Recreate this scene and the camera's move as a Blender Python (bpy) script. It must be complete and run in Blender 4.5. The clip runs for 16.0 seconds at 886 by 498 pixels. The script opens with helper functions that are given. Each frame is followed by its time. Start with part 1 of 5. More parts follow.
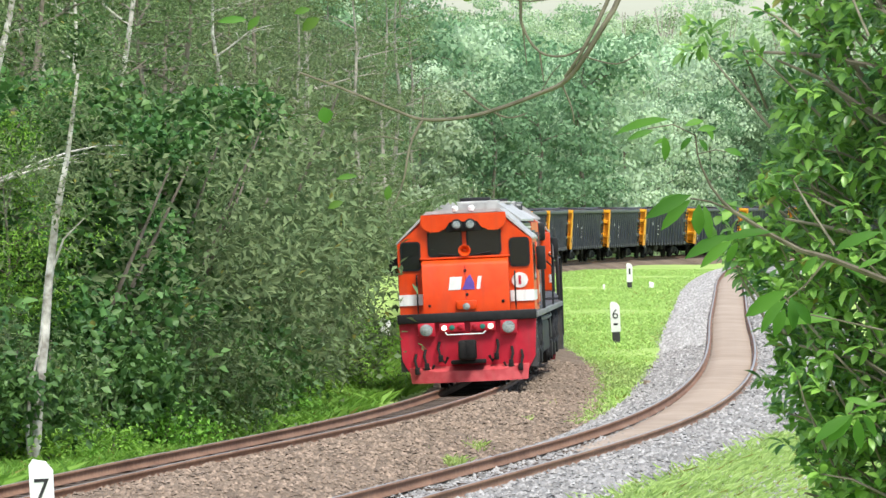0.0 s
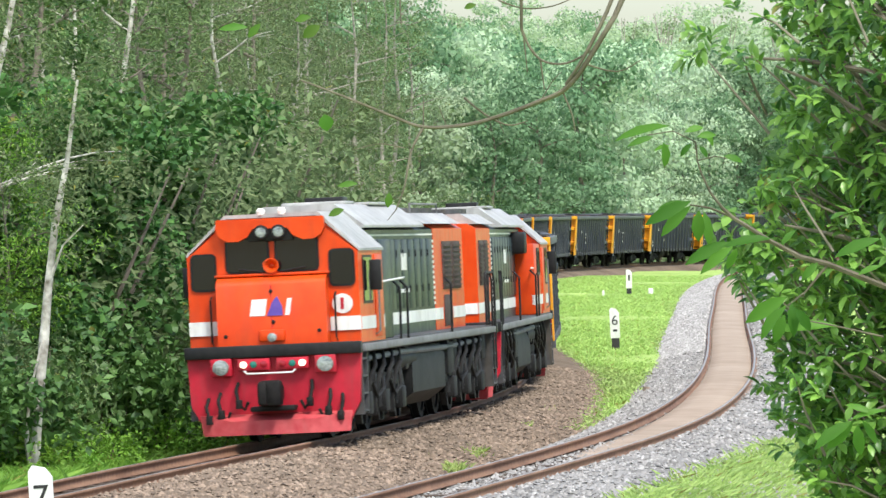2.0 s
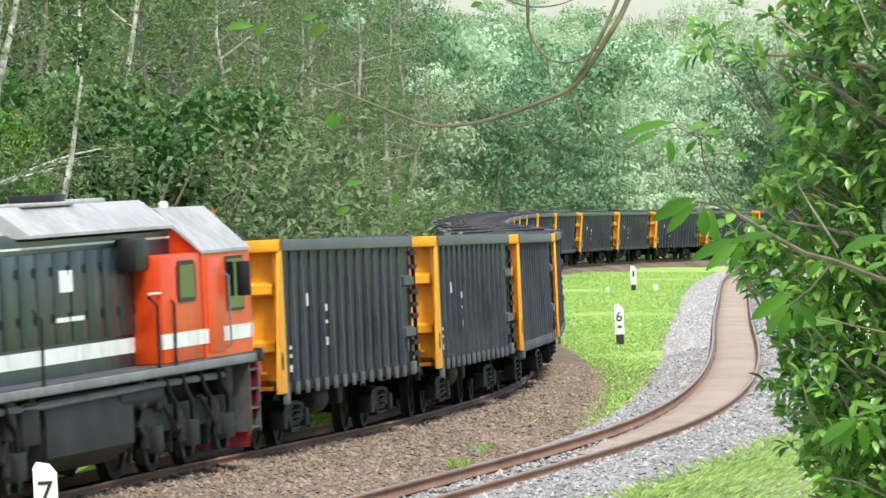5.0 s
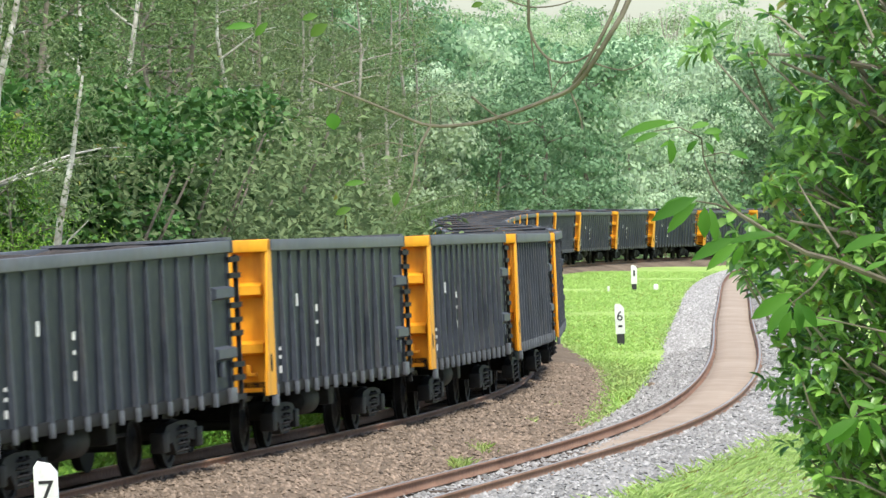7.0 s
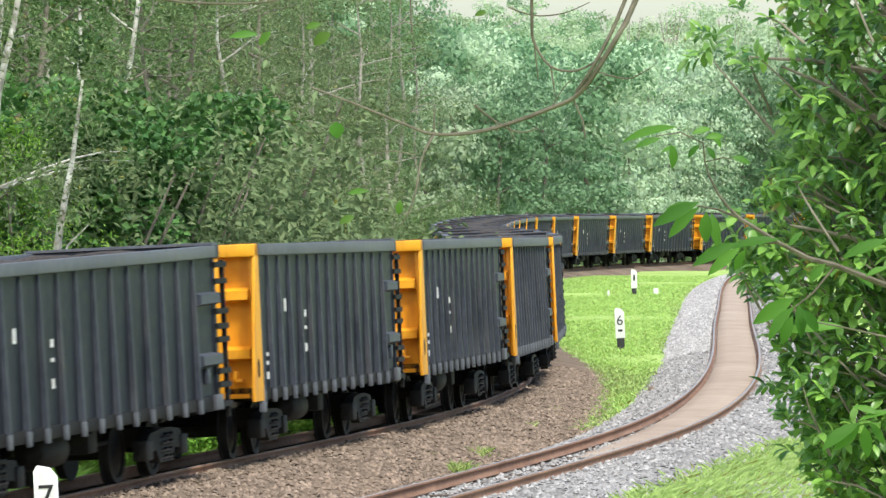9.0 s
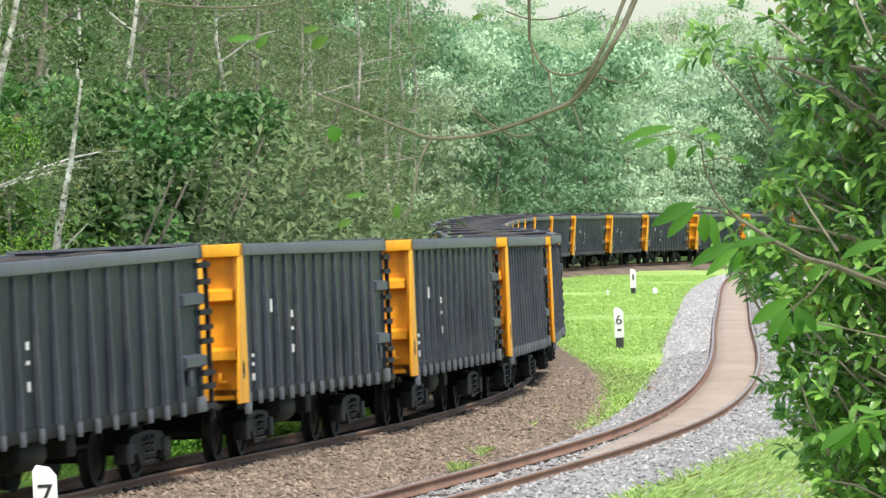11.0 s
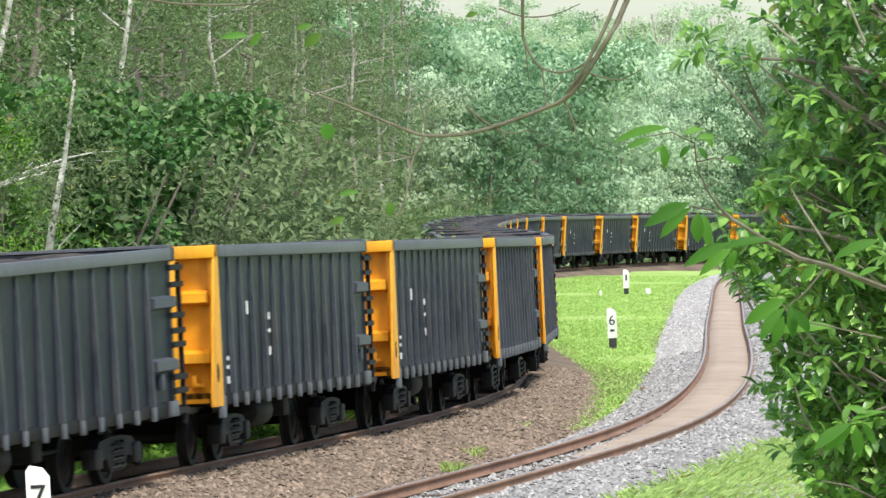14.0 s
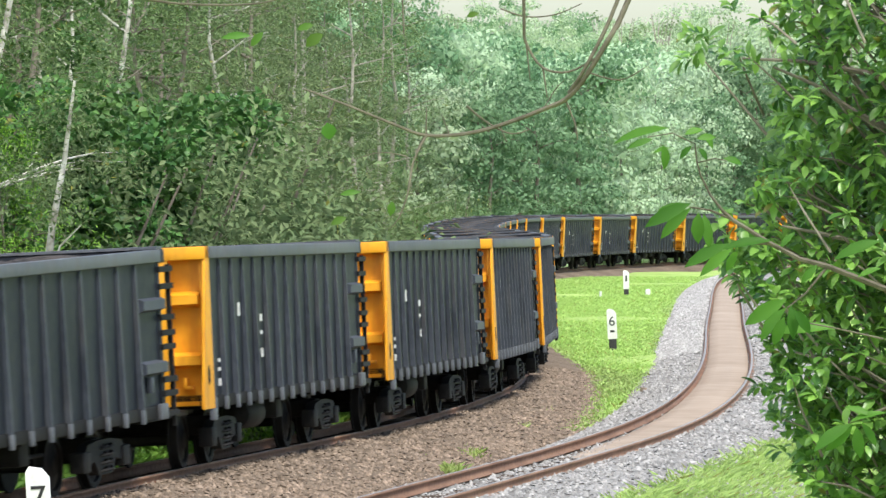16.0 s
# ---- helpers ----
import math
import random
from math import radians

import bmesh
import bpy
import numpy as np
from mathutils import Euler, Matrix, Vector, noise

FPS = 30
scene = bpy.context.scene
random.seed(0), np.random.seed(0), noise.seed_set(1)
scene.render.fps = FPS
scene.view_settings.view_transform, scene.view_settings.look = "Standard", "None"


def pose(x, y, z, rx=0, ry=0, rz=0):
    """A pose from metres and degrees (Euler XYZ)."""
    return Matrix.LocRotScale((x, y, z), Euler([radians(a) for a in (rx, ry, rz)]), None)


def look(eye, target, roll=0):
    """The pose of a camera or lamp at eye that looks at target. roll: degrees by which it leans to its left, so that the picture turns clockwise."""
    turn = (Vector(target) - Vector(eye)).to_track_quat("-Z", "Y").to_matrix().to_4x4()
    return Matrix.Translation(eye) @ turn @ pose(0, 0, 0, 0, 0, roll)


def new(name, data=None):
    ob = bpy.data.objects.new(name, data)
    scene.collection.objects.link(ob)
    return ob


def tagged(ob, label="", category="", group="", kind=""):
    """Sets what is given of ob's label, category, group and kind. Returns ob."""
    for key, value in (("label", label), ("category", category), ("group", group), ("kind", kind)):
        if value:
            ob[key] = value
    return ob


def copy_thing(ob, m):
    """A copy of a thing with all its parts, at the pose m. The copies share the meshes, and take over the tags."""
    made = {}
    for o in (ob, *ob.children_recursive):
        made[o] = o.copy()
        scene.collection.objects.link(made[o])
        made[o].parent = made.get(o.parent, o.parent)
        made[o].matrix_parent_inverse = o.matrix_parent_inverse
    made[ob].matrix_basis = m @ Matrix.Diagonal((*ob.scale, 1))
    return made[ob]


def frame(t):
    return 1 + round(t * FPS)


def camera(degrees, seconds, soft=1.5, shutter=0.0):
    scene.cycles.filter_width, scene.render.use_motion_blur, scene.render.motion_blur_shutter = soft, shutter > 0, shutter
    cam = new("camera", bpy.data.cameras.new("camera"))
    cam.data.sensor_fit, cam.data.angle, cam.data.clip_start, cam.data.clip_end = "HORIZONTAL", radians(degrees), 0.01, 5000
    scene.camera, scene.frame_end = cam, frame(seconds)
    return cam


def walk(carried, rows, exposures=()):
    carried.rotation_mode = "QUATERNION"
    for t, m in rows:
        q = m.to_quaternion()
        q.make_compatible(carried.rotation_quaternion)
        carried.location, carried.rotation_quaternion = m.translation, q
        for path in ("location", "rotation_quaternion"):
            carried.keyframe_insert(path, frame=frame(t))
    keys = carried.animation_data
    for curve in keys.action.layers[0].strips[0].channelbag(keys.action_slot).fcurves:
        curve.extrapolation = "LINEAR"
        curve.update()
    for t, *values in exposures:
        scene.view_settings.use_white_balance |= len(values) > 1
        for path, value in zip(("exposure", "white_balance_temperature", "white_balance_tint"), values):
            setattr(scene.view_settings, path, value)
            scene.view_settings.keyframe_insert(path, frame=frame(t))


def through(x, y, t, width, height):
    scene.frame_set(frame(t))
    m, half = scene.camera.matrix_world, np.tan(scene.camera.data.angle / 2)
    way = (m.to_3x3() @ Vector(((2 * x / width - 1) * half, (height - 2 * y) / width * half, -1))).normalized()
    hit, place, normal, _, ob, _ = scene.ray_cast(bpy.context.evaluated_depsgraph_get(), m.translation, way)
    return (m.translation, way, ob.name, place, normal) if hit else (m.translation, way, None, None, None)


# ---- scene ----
# camera: a long lens held by hand beside the line, small shake
FOCAL = 10500.0 / 1568.0
EYE = (0.0, 0.0, 3.6)
cam = camera(2 * math.degrees(math.atan(0.5 / FOCAL)), 16.0, 1.5, 0.3)
# seconds, turn to the left and tilt upwards, in thousandths of a radian
SHAKE = [(0.0, 0.0, 0.0), (0.5, -0.28, 0.19), (1.0, -0.28, 0.48), (1.5, -0.1, 0.71), (2.0, -0.1, 1.05), (2.5, 0.0, 1.14),
         (3.0, 0.19, 0.9), (3.5, 0.48, 0.52), (4.0, 0.57, 0.43), (5.2, 0.66, 0.43), (6.5, 0.67, 0.43), (7.0, 0.76, 0.33),
         (7.5, 0.76, 0.52), (8.0, 0.81, 0.62), (8.5, 0.76, 0.52), (9.0, 0.76, 1.05), (10.2, 0.65, 1.0), (11.5, 0.48, 0.95),
         (12.0, 0.14, 1.24), (12.5, -0.14, 1.24), (13.0, -0.28, 1.33), (13.5, -0.43, 1.1), (14.0, -0.57, 1.05),
         (14.5, -0.57, 0.9), (15.0, -0.43, 0.95), (15.5, -0.43, 1.0), (16.0, -0.57, 1.19)]
LEVEL = -8.67          # tilt of the lens at the start, thousandths of a radian
walk(cam, [(t, pose(*EYE, 90 + math.degrees((LEVEL + u) / 1000), 0, math.degrees(a / 1000))) for t, a, u in SHAKE],
     exposures=[(0.0, 1.13, 6600, 8), (16.0, 1.13, 6600, 8)])

# light: bright overcast sky with a soft high sun
world = bpy.data.worlds.new("overcast_sky")
scene.world = world
world.use_nodes = True
wn = world.node_tree
sky = wn.nodes.new("ShaderNodeTexSky")
sky.sky_type, sky.sun_disc = "NISHITA", False
sky.sun_elevation, sky.sun_rotation = radians(58), radians(215)
sky.air_density, sky.dust_density, sky.ozone_density = 1.0, 2.0, 1.0
wn.nodes["Background"].inputs["Strength"].default_value = 0.125
wn.links.new(sky.outputs[0], wn.nodes["Background"].inputs["Color"])
sun = new("sun", bpy.data.lights.new("sun", "SUN"))
sun.data.energy, sun.data.angle, sun.data.color = 2.4, radians(16), (1.0, 0.97, 0.91)
sun.matrix_world = look((40, -60, 115), (0, 0, 0))


# ---- materials ----
def nodes_of(name):
    m = bpy.data.materials.new(name)
    m.use_nodes = True
    return m, m.node_tree, m.node_tree.nodes["Principled BSDF"]


def surface(name, dark, light, grain=6.0, patch=0.5, rough=0.6, metal=0.0, bump=0.2, depth=0.01, stain=None, amount=0.5, pieces=0.0, spec=0.25):
    """Two-scale procedural surface: fine grain, broad patches, optional stains, and relief."""
    m, nt, b = nodes_of(name)
    co = nt.nodes.new("ShaderNodeTexCoord")
    fine, broad = nt.nodes.new("ShaderNodeTexNoise"), nt.nodes.new("ShaderNodeTexNoise")
    fine.inputs["Scale"].default_value, fine.inputs["Detail"].default_value = grain, 6
    broad.inputs["Scale"].default_value, broad.inputs["Detail"].default_value = patch, 4
    for n in (fine, broad):
        nt.links.new(co.outputs["Object"], n.inputs["Vector"])
    add = nt.nodes.new("ShaderNodeMath")
    add.operation = "ADD"
    nt.links.new(fine.outputs["Fac"], add.inputs[0])
    nt.links.new(broad.outputs["Fac"], add.inputs[1])
    ramp = nt.nodes.new("ShaderNodeMapRange")
    ramp.inputs["From Min"].default_value, ramp.inputs["From Max"].default_value = 0.72, 1.28
    nt.links.new(add.outputs[0], ramp.inputs["Value"])
    mix = nt.nodes.new("ShaderNodeMix")
    mix.data_type = "RGBA"
    mix.inputs[6].default_value, mix.inputs[7].default_value = (*dark, 1), (*light, 1)
    nt.links.new(ramp.outputs[0], mix.inputs[0])
    last = mix.outputs[2]
    if stain:
        drip = nt.nodes.new("ShaderNodeTexNoise")
        drip.inputs["Scale"].default_value, drip.inputs["Detail"].default_value = 1.0, 8
        place = nt.nodes.new("ShaderNodeMapping")
        place.inputs["Scale"].default_value = (5.0, 5.0, 0.9)
        nt.links.new(co.outputs["Object"], place.inputs["Vector"])
        nt.links.new(place.outputs[0], drip.inputs["Vector"])
        cut = nt.nodes.new("ShaderNodeMapRange")
        cut.inputs["From Min"].default_value, cut.inputs["From Max"].default_value = 0.5, 0.72
        cut.inputs["To Max"].default_value = amount
        nt.links.new(drip.outputs["Fac"], cut.inputs["Value"])
        over = nt.nodes.new("ShaderNodeMix")
        over.data_type = "RGBA"
        over.inputs[7].default_value = (*stain, 1)
        nt.links.new(cut.outputs[0], over.inputs[0])
        nt.links.new(last, over.inputs[6])
        last = over.outputs[2]
    if pieces:
        info = nt.nodes.new("ShaderNodeObjectInfo")
        isl = nt.nodes.new("ShaderNodeNewGeometry")
        both = nt.nodes.new("ShaderNodeMath")
        both.operation = "ADD"
        nt.links.new(info.outputs["Random"], both.inputs[0])
        nt.links.new(isl.outputs["Random Per Island"], both.inputs[1])
        val = nt.nodes.new("ShaderNodeMapRange")
        val.inputs["From Max"].default_value = 2.0
        val.inputs["To Min"].default_value, val.inputs["To Max"].default_value = 1 - pieces, 1 + pieces
        nt.links.new(both.outputs[0], val.inputs["Value"])
        hsv = nt.nodes.new("ShaderNodeHueSaturation")
        nt.links.new(val.outputs[0], hsv.inputs["Value"])
        nt.links.new(last, hsv.inputs["Color"])
        last = hsv.outputs[0]
    nt.links.new(last, b.inputs["Base Color"])
    r = nt.nodes.new("ShaderNodeMapRange")
    r.inputs["To Min"].default_value, r.inputs["To Max"].default_value = max(rough - 0.12, 0.03), min(rough + 0.12, 1)
    nt.links.new(fine.outputs["Fac"], r.inputs["Value"])
    nt.links.new(r.outputs[0], b.inputs["Roughness"])
    b.inputs["Metallic"].default_value = metal
    b.inputs["Specular IOR Level"].default_value = spec
    if bump:
        bp = nt.nodes.new("ShaderNodeBump")
        bp.inputs["Strength"].default_value, bp.inputs["Distance"].default_value = bump, depth
        nt.links.new(fine.outputs["Fac"], bp.inputs["Height"])
        nt.links.new(bp.outputs[0], b.inputs["Normal"])
    return m


def leafage(name, dark, light, yellow=0.03, through=0.35, rough=0.5, spec=0.35):
    """Leaves: each island its own green, a few turning yellow, some light passing through."""
    m, nt, b = nodes_of(name)
    g, info = nt.nodes.new("ShaderNodeNewGeometry"), nt.nodes.new("ShaderNodeObjectInfo")
    mix = nt.nodes.new("ShaderNodeMix")
    mix.data_type = "RGBA"
    mix.inputs[6].default_value, mix.inputs[7].default_value = (*dark, 1), (*light, 1)
    nt.links.new(g.outputs["Random Per Island"], mix.inputs[0])
    hue = nt.nodes.new("ShaderNodeHueSaturation")
    a = nt.nodes.new("ShaderNodeMapRange")
    a.inputs["To Min"].default_value, a.inputs["To Max"].default_value = 0.485, 0.515
    nt.links.new(info.outputs["Random"], a.inputs["Value"])
    v = nt.nodes.new("ShaderNodeMapRange")
    v.inputs["To Min"].default_value, v.inputs["To Max"].default_value = 0.8, 1.2
    nt.links.new(info.outputs["Random"], v.inputs["Value"])
    nt.links.new(a.outputs[0], hue.inputs["Hue"])
    nt.links.new(v.outputs[0], hue.inputs["Value"])
    nt.links.new(mix.outputs[2], hue.inputs["Color"])
    old = nt.nodes.new("ShaderNodeMath")
    old.operation = "GREATER_THAN"
    old.inputs[1].default_value = 1 - yellow
    nt.links.new(g.outputs["Random Per Island"], old.inputs[0])
    turn = nt.nodes.new("ShaderNodeMix")
    turn.data_type = "RGBA"
    turn.inputs[7].default_value = (0.26, 0.26, 0.06, 1)
    nt.links.new(old.outputs[0], turn.inputs[0])
    nt.links.new(hue.outputs[0], turn.inputs[6])
    col = turn.outputs[2]
    nt.links.new(col, b.inputs["Base Color"])
    b.inputs["Roughness"].default_value, b.inputs["Specular IOR Level"].default_value = rough, spec
    tr = nt.nodes.new("ShaderNodeBsdfTranslucent")
    nt.links.new(col, tr.inputs["Color"])
    ms = nt.nodes.new("ShaderNodeMixShader")
    ms.inputs[0].default_value = through
    nt.links.new(b.outputs[0], ms.inputs[1])
    nt.links.new(tr.outputs[0], ms.inputs[2])
    nt.links.new(ms.outputs[0], nt.nodes["Material Output"].inputs["Surface"])
    return m


def glass_mat(name, tint, rough=0.08):
    m, nt, b = nodes_of(name)
    b.inputs["Base Color"].default_value = (*tint, 1)
    b.inputs["Roughness"].default_value = rough
    b.inputs["Specular IOR Level"].default_value = 0.5
    return m


def glow_mat(name, color, strength):
    m, nt, b = nodes_of(name)
    b.inputs["Base Color"].default_value = (*color, 1)
    b.inputs["Emission Color"].default_value = (*color, 1)
    b.inputs["Emission Strength"].default_value = strength
    return m


STEEL = surface("rusty_rail_steel", (0.17, 0.085, 0.05), (0.33, 0.19, 0.12), 9, 0.6, 0.7, 0.0, 0.15, 0.004)
RAILTOP = surface("worn_rail_head", (0.30, 0.25, 0.21), (0.48, 0.42, 0.37), 14, 0.5, 0.38, 0.7, 0.05, 0.002)
SLEEPER = surface("old_sleeper", (0.05, 0.038, 0.03), (0.13, 0.10, 0.08), 14, 1.2, 0.9, 0, 0.4, 0.01, pieces=0.3)
BROWN_BALLAST = surface("brown_ballast", (0.095, 0.069, 0.048), (0.25, 0.19, 0.137), 16, 0.35, 0.95, 0, 0.9, 0.05)
GREY_BALLAST = surface("grey_ballast", (0.14, 0.135, 0.125), (0.34, 0.33, 0.315), 15, 0.4, 0.95, 0, 0.9, 0.05)
SAND = surface("sandy_track_fill", (0.27, 0.21, 0.16), (0.38, 0.305, 0.24), 1.2, 0.25, 0.95, 0, 0.05, 0.02)
BROWN_STONE = surface("brown_stone", (0.12, 0.09, 0.066), (0.29, 0.22, 0.165), 18, 3, 0.9, 0, 0.3, 0.01, pieces=0.75)
GREY_STONE = surface("grey_stone", (0.19, 0.185, 0.175), (0.42, 0.41, 0.395), 18, 3, 0.9, 0, 0.3, 0.01, pieces=0.65)
SOIL = surface("grassy_soil", (0.24, 0.36, 0.08), (0.37, 0.5, 0.15), 5, 0.25, 0.95, 0, 0.6, 0.04)
GRASS = leafage("grass_blades", (0.31, 0.47, 0.11), (0.5, 0.65, 0.22), 0.04, 0.35, 0.6)
DARKGRASS = leafage("verge_grass_blades", (0.12, 0.25, 0.03), (0.26, 0.43, 0.07), 0.03, 0.35, 0.6)
WHITEBARK = surface("white_mottled_bark", (0.16, 0.14, 0.11), (0.66, 0.64, 0.58), 9, 3, 0.9, 0, 0.4, 0.01)
BARK = surface("pale_bark", (0.15, 0.135, 0.11), (0.42, 0.39, 0.34), 7, 1.5, 0.9, 0, 0.5, 0.02)
GREYBARK = surface("grey_brown_bark", (0.10, 0.085, 0.065), (0.24, 0.21, 0.17), 9, 1.5, 0.9, 0, 0.5, 0.02)
LEAF_MID = leafage("forest_leaves", (0.07, 0.122, 0.043), (0.19, 0.278, 0.107), 0.006)
LEAF_DARK = leafage("dark_creeper_leaves", (0.036, 0.1, 0.024), (0.12, 0.235, 0.06), 0.006, 0.25)
LEAF_OLIVE = leafage("feathery_leaves", (0.09, 0.135, 0.056), (0.205, 0.27, 0.122), 0.006, 0.35, 0.65, 0.2)
LEAF_LIGHT = leafage("young_leaves", (0.12, 0.27, 0.03), (0.27, 0.47, 0.07), 0.006)
# Mid-distance haze is mixed into this leaf colour, paler and greyer than LEAF_OLIVE.
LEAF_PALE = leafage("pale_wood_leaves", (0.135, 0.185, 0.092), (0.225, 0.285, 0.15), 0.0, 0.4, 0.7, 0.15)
# Haze put into the leaf colour: far trees paler and bluer than near leaves.
LEAF_HAZED_FAR = leafage("hill_leaves", (0.4, 0.53, 0.33), (0.49, 0.615, 0.42), 0.0, 0.35, 0.8, 0.1)
LEAF_HAZED_DARK = leafage("valley_leaves", (0.135, 0.245, 0.125), (0.22, 0.34, 0.19), 0.0, 0.35, 0.8, 0.1)
LEAF_NEAR = leafage("glossy_leaves", (0.045, 0.118, 0.024), (0.25, 0.41, 0.08), 0.012, 0.35, 0.35, 0.5)
LEAF_SHOOT = leafage("soft_shoot_leaves", (0.045, 0.12, 0.014), (0.11, 0.23, 0.03), 0.0, 0.45, 0.5, 0.25)
TWIG = surface("twig_bark", (0.075, 0.065, 0.045), (0.18, 0.16, 0.12), 30, 5, 0.9, 0, 0.3, 0.003)
ORANGE = surface("orange_paint", (0.6, 0.045, 0.003), (0.7, 0.072, 0.007), 5, 0.7, 0.38, 0, 0.03, 0.003, (0.30, 0.06, 0.03), 0.35, spec=0.3)
RED = surface("red_paint", (0.4, 0.009, 0.025), (0.53, 0.018, 0.04), 6, 0.8, 0.5, 0, 0.05, 0.004, (0.20, 0.05, 0.05), 0.5, spec=0.3)
PINKRED = surface("faded_red_paint", (0.38, 0.03, 0.04), (0.5, 0.085, 0.09), 8, 1.5, 0.6, 0, 0.05, 0.004, (0.30, 0.08, 0.07), 0.5, spec=0.3)
GREEN = surface("dark_green_paint", (0.008, 0.018, 0.023), (0.018, 0.033, 0.04), 5, 0.6, 0.42, 0, 0.04, 0.004, (0.10, 0.10, 0.09), 0.4, spec=0.35)
WHITE = surface("white_paint", (0.68, 0.68, 0.66), (0.82, 0.82, 0.80), 8, 1.2, 0.5, 0, 0.05, 0.003, (0.35, 0.33, 0.30), 0.4)
ROOF = surface("pale_roof_paint", (0.29, 0.29, 0.285), (0.47, 0.47, 0.455), 5, 0.8, 0.5, 0, 0.05, 0.004, (0.22, 0.20, 0.18), 0.5)
BLACK = surface("black_paint", (0.008, 0.008, 0.009), (0.022, 0.022, 0.022), 9, 1.0, 0.5, 0, 0.08, 0.005)
GREY = surface("grey_frame_paint", (0.035, 0.037, 0.04), (0.095, 0.095, 0.098), 7, 0.9, 0.6, 0, 0.1, 0.006, (0.12, 0.09, 0.06), 0.5)
LIGHTGREY = surface("pale_grey_paint", (0.13, 0.135, 0.14), (0.24, 0.245, 0.25), 7, 0.9, 0.6, 0, 0.06, 0.004, (0.14, 0.11, 0.09), 0.4)
GRIME = surface("oily_running_gear", (0.005, 0.0045, 0.0045), (0.021, 0.019, 0.018), 10, 1.5, 0.7, 0.1, 0.3, 0.012)
GREASE = surface("dusty_running_gear", (0.006, 0.006, 0.0063), (0.03, 0.0288, 0.0285), 10, 1.5, 0.65, 0.1, 0.3, 0.012)
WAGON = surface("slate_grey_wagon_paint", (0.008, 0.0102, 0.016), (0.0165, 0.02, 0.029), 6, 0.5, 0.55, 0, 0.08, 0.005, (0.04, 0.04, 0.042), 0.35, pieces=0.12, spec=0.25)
# Lighter copy of wagon paint: lit rib edges put into colour; ledges share it.
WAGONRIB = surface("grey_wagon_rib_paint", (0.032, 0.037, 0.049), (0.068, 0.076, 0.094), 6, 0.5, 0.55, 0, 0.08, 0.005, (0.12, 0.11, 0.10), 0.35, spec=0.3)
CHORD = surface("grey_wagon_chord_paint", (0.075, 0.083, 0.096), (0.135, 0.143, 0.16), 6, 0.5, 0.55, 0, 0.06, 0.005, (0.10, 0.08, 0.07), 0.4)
YELLOW = surface("amber_wagon_paint", (0.66, 0.275, 0.01), (0.78, 0.365, 0.022), 6, 0.7, 0.5, 0, 0.05, 0.004, (0.35, 0.13, 0.02), 0.45, spec=0.3)
COAL = surface("coal_load", (0.02, 0.017, 0.015), (0.085, 0.07, 0.06), 7, 1.0, 0.85, 0, 1.0, 0.08)
GRILLE = surface("dusty_grille_mesh", (0.05, 0.035, 0.032), (0.11, 0.08, 0.07), 12, 1.0, 0.7, 0.1, 0.2, 0.006)
GLASS = glass_mat("dark_window_glass", (0.006, 0.008, 0.009))
LENS = surface("lamp_lens", (0.12, 0.14, 0.13), (0.42, 0.46, 0.44), 30, 8, 0.15, 0.2, 0.2, 0.004)
LAMPON = glow_mat("lit_lamp", (1.0, 0.93, 0.75), 0.7)
REDLENS = glass_mat("red_lens", (0.30, 0.01, 0.02))
GREENLENS = glass_mat("green_lens", (0.02, 0.16, 0.12))
BLUE = surface("blue_violet_paint", (0.10, 0.06, 0.32), (0.16, 0.10, 0.42), 9, 2, 0.45, 0, 0.02, 0.002)
POSTWHITE = surface("weathered_white_concrete", (0.62, 0.62, 0.60), (0.82, 0.82, 0.80), 12, 2, 0.8, 0, 0.2, 0.004, (0.35, 0.34, 0.30), 0.4)
POSTBLACK = surface("black_painted_concrete", (0.02, 0.02, 0.02), (0.05, 0.05, 0.05), 12, 2, 0.8, 0, 0.2, 0.004)


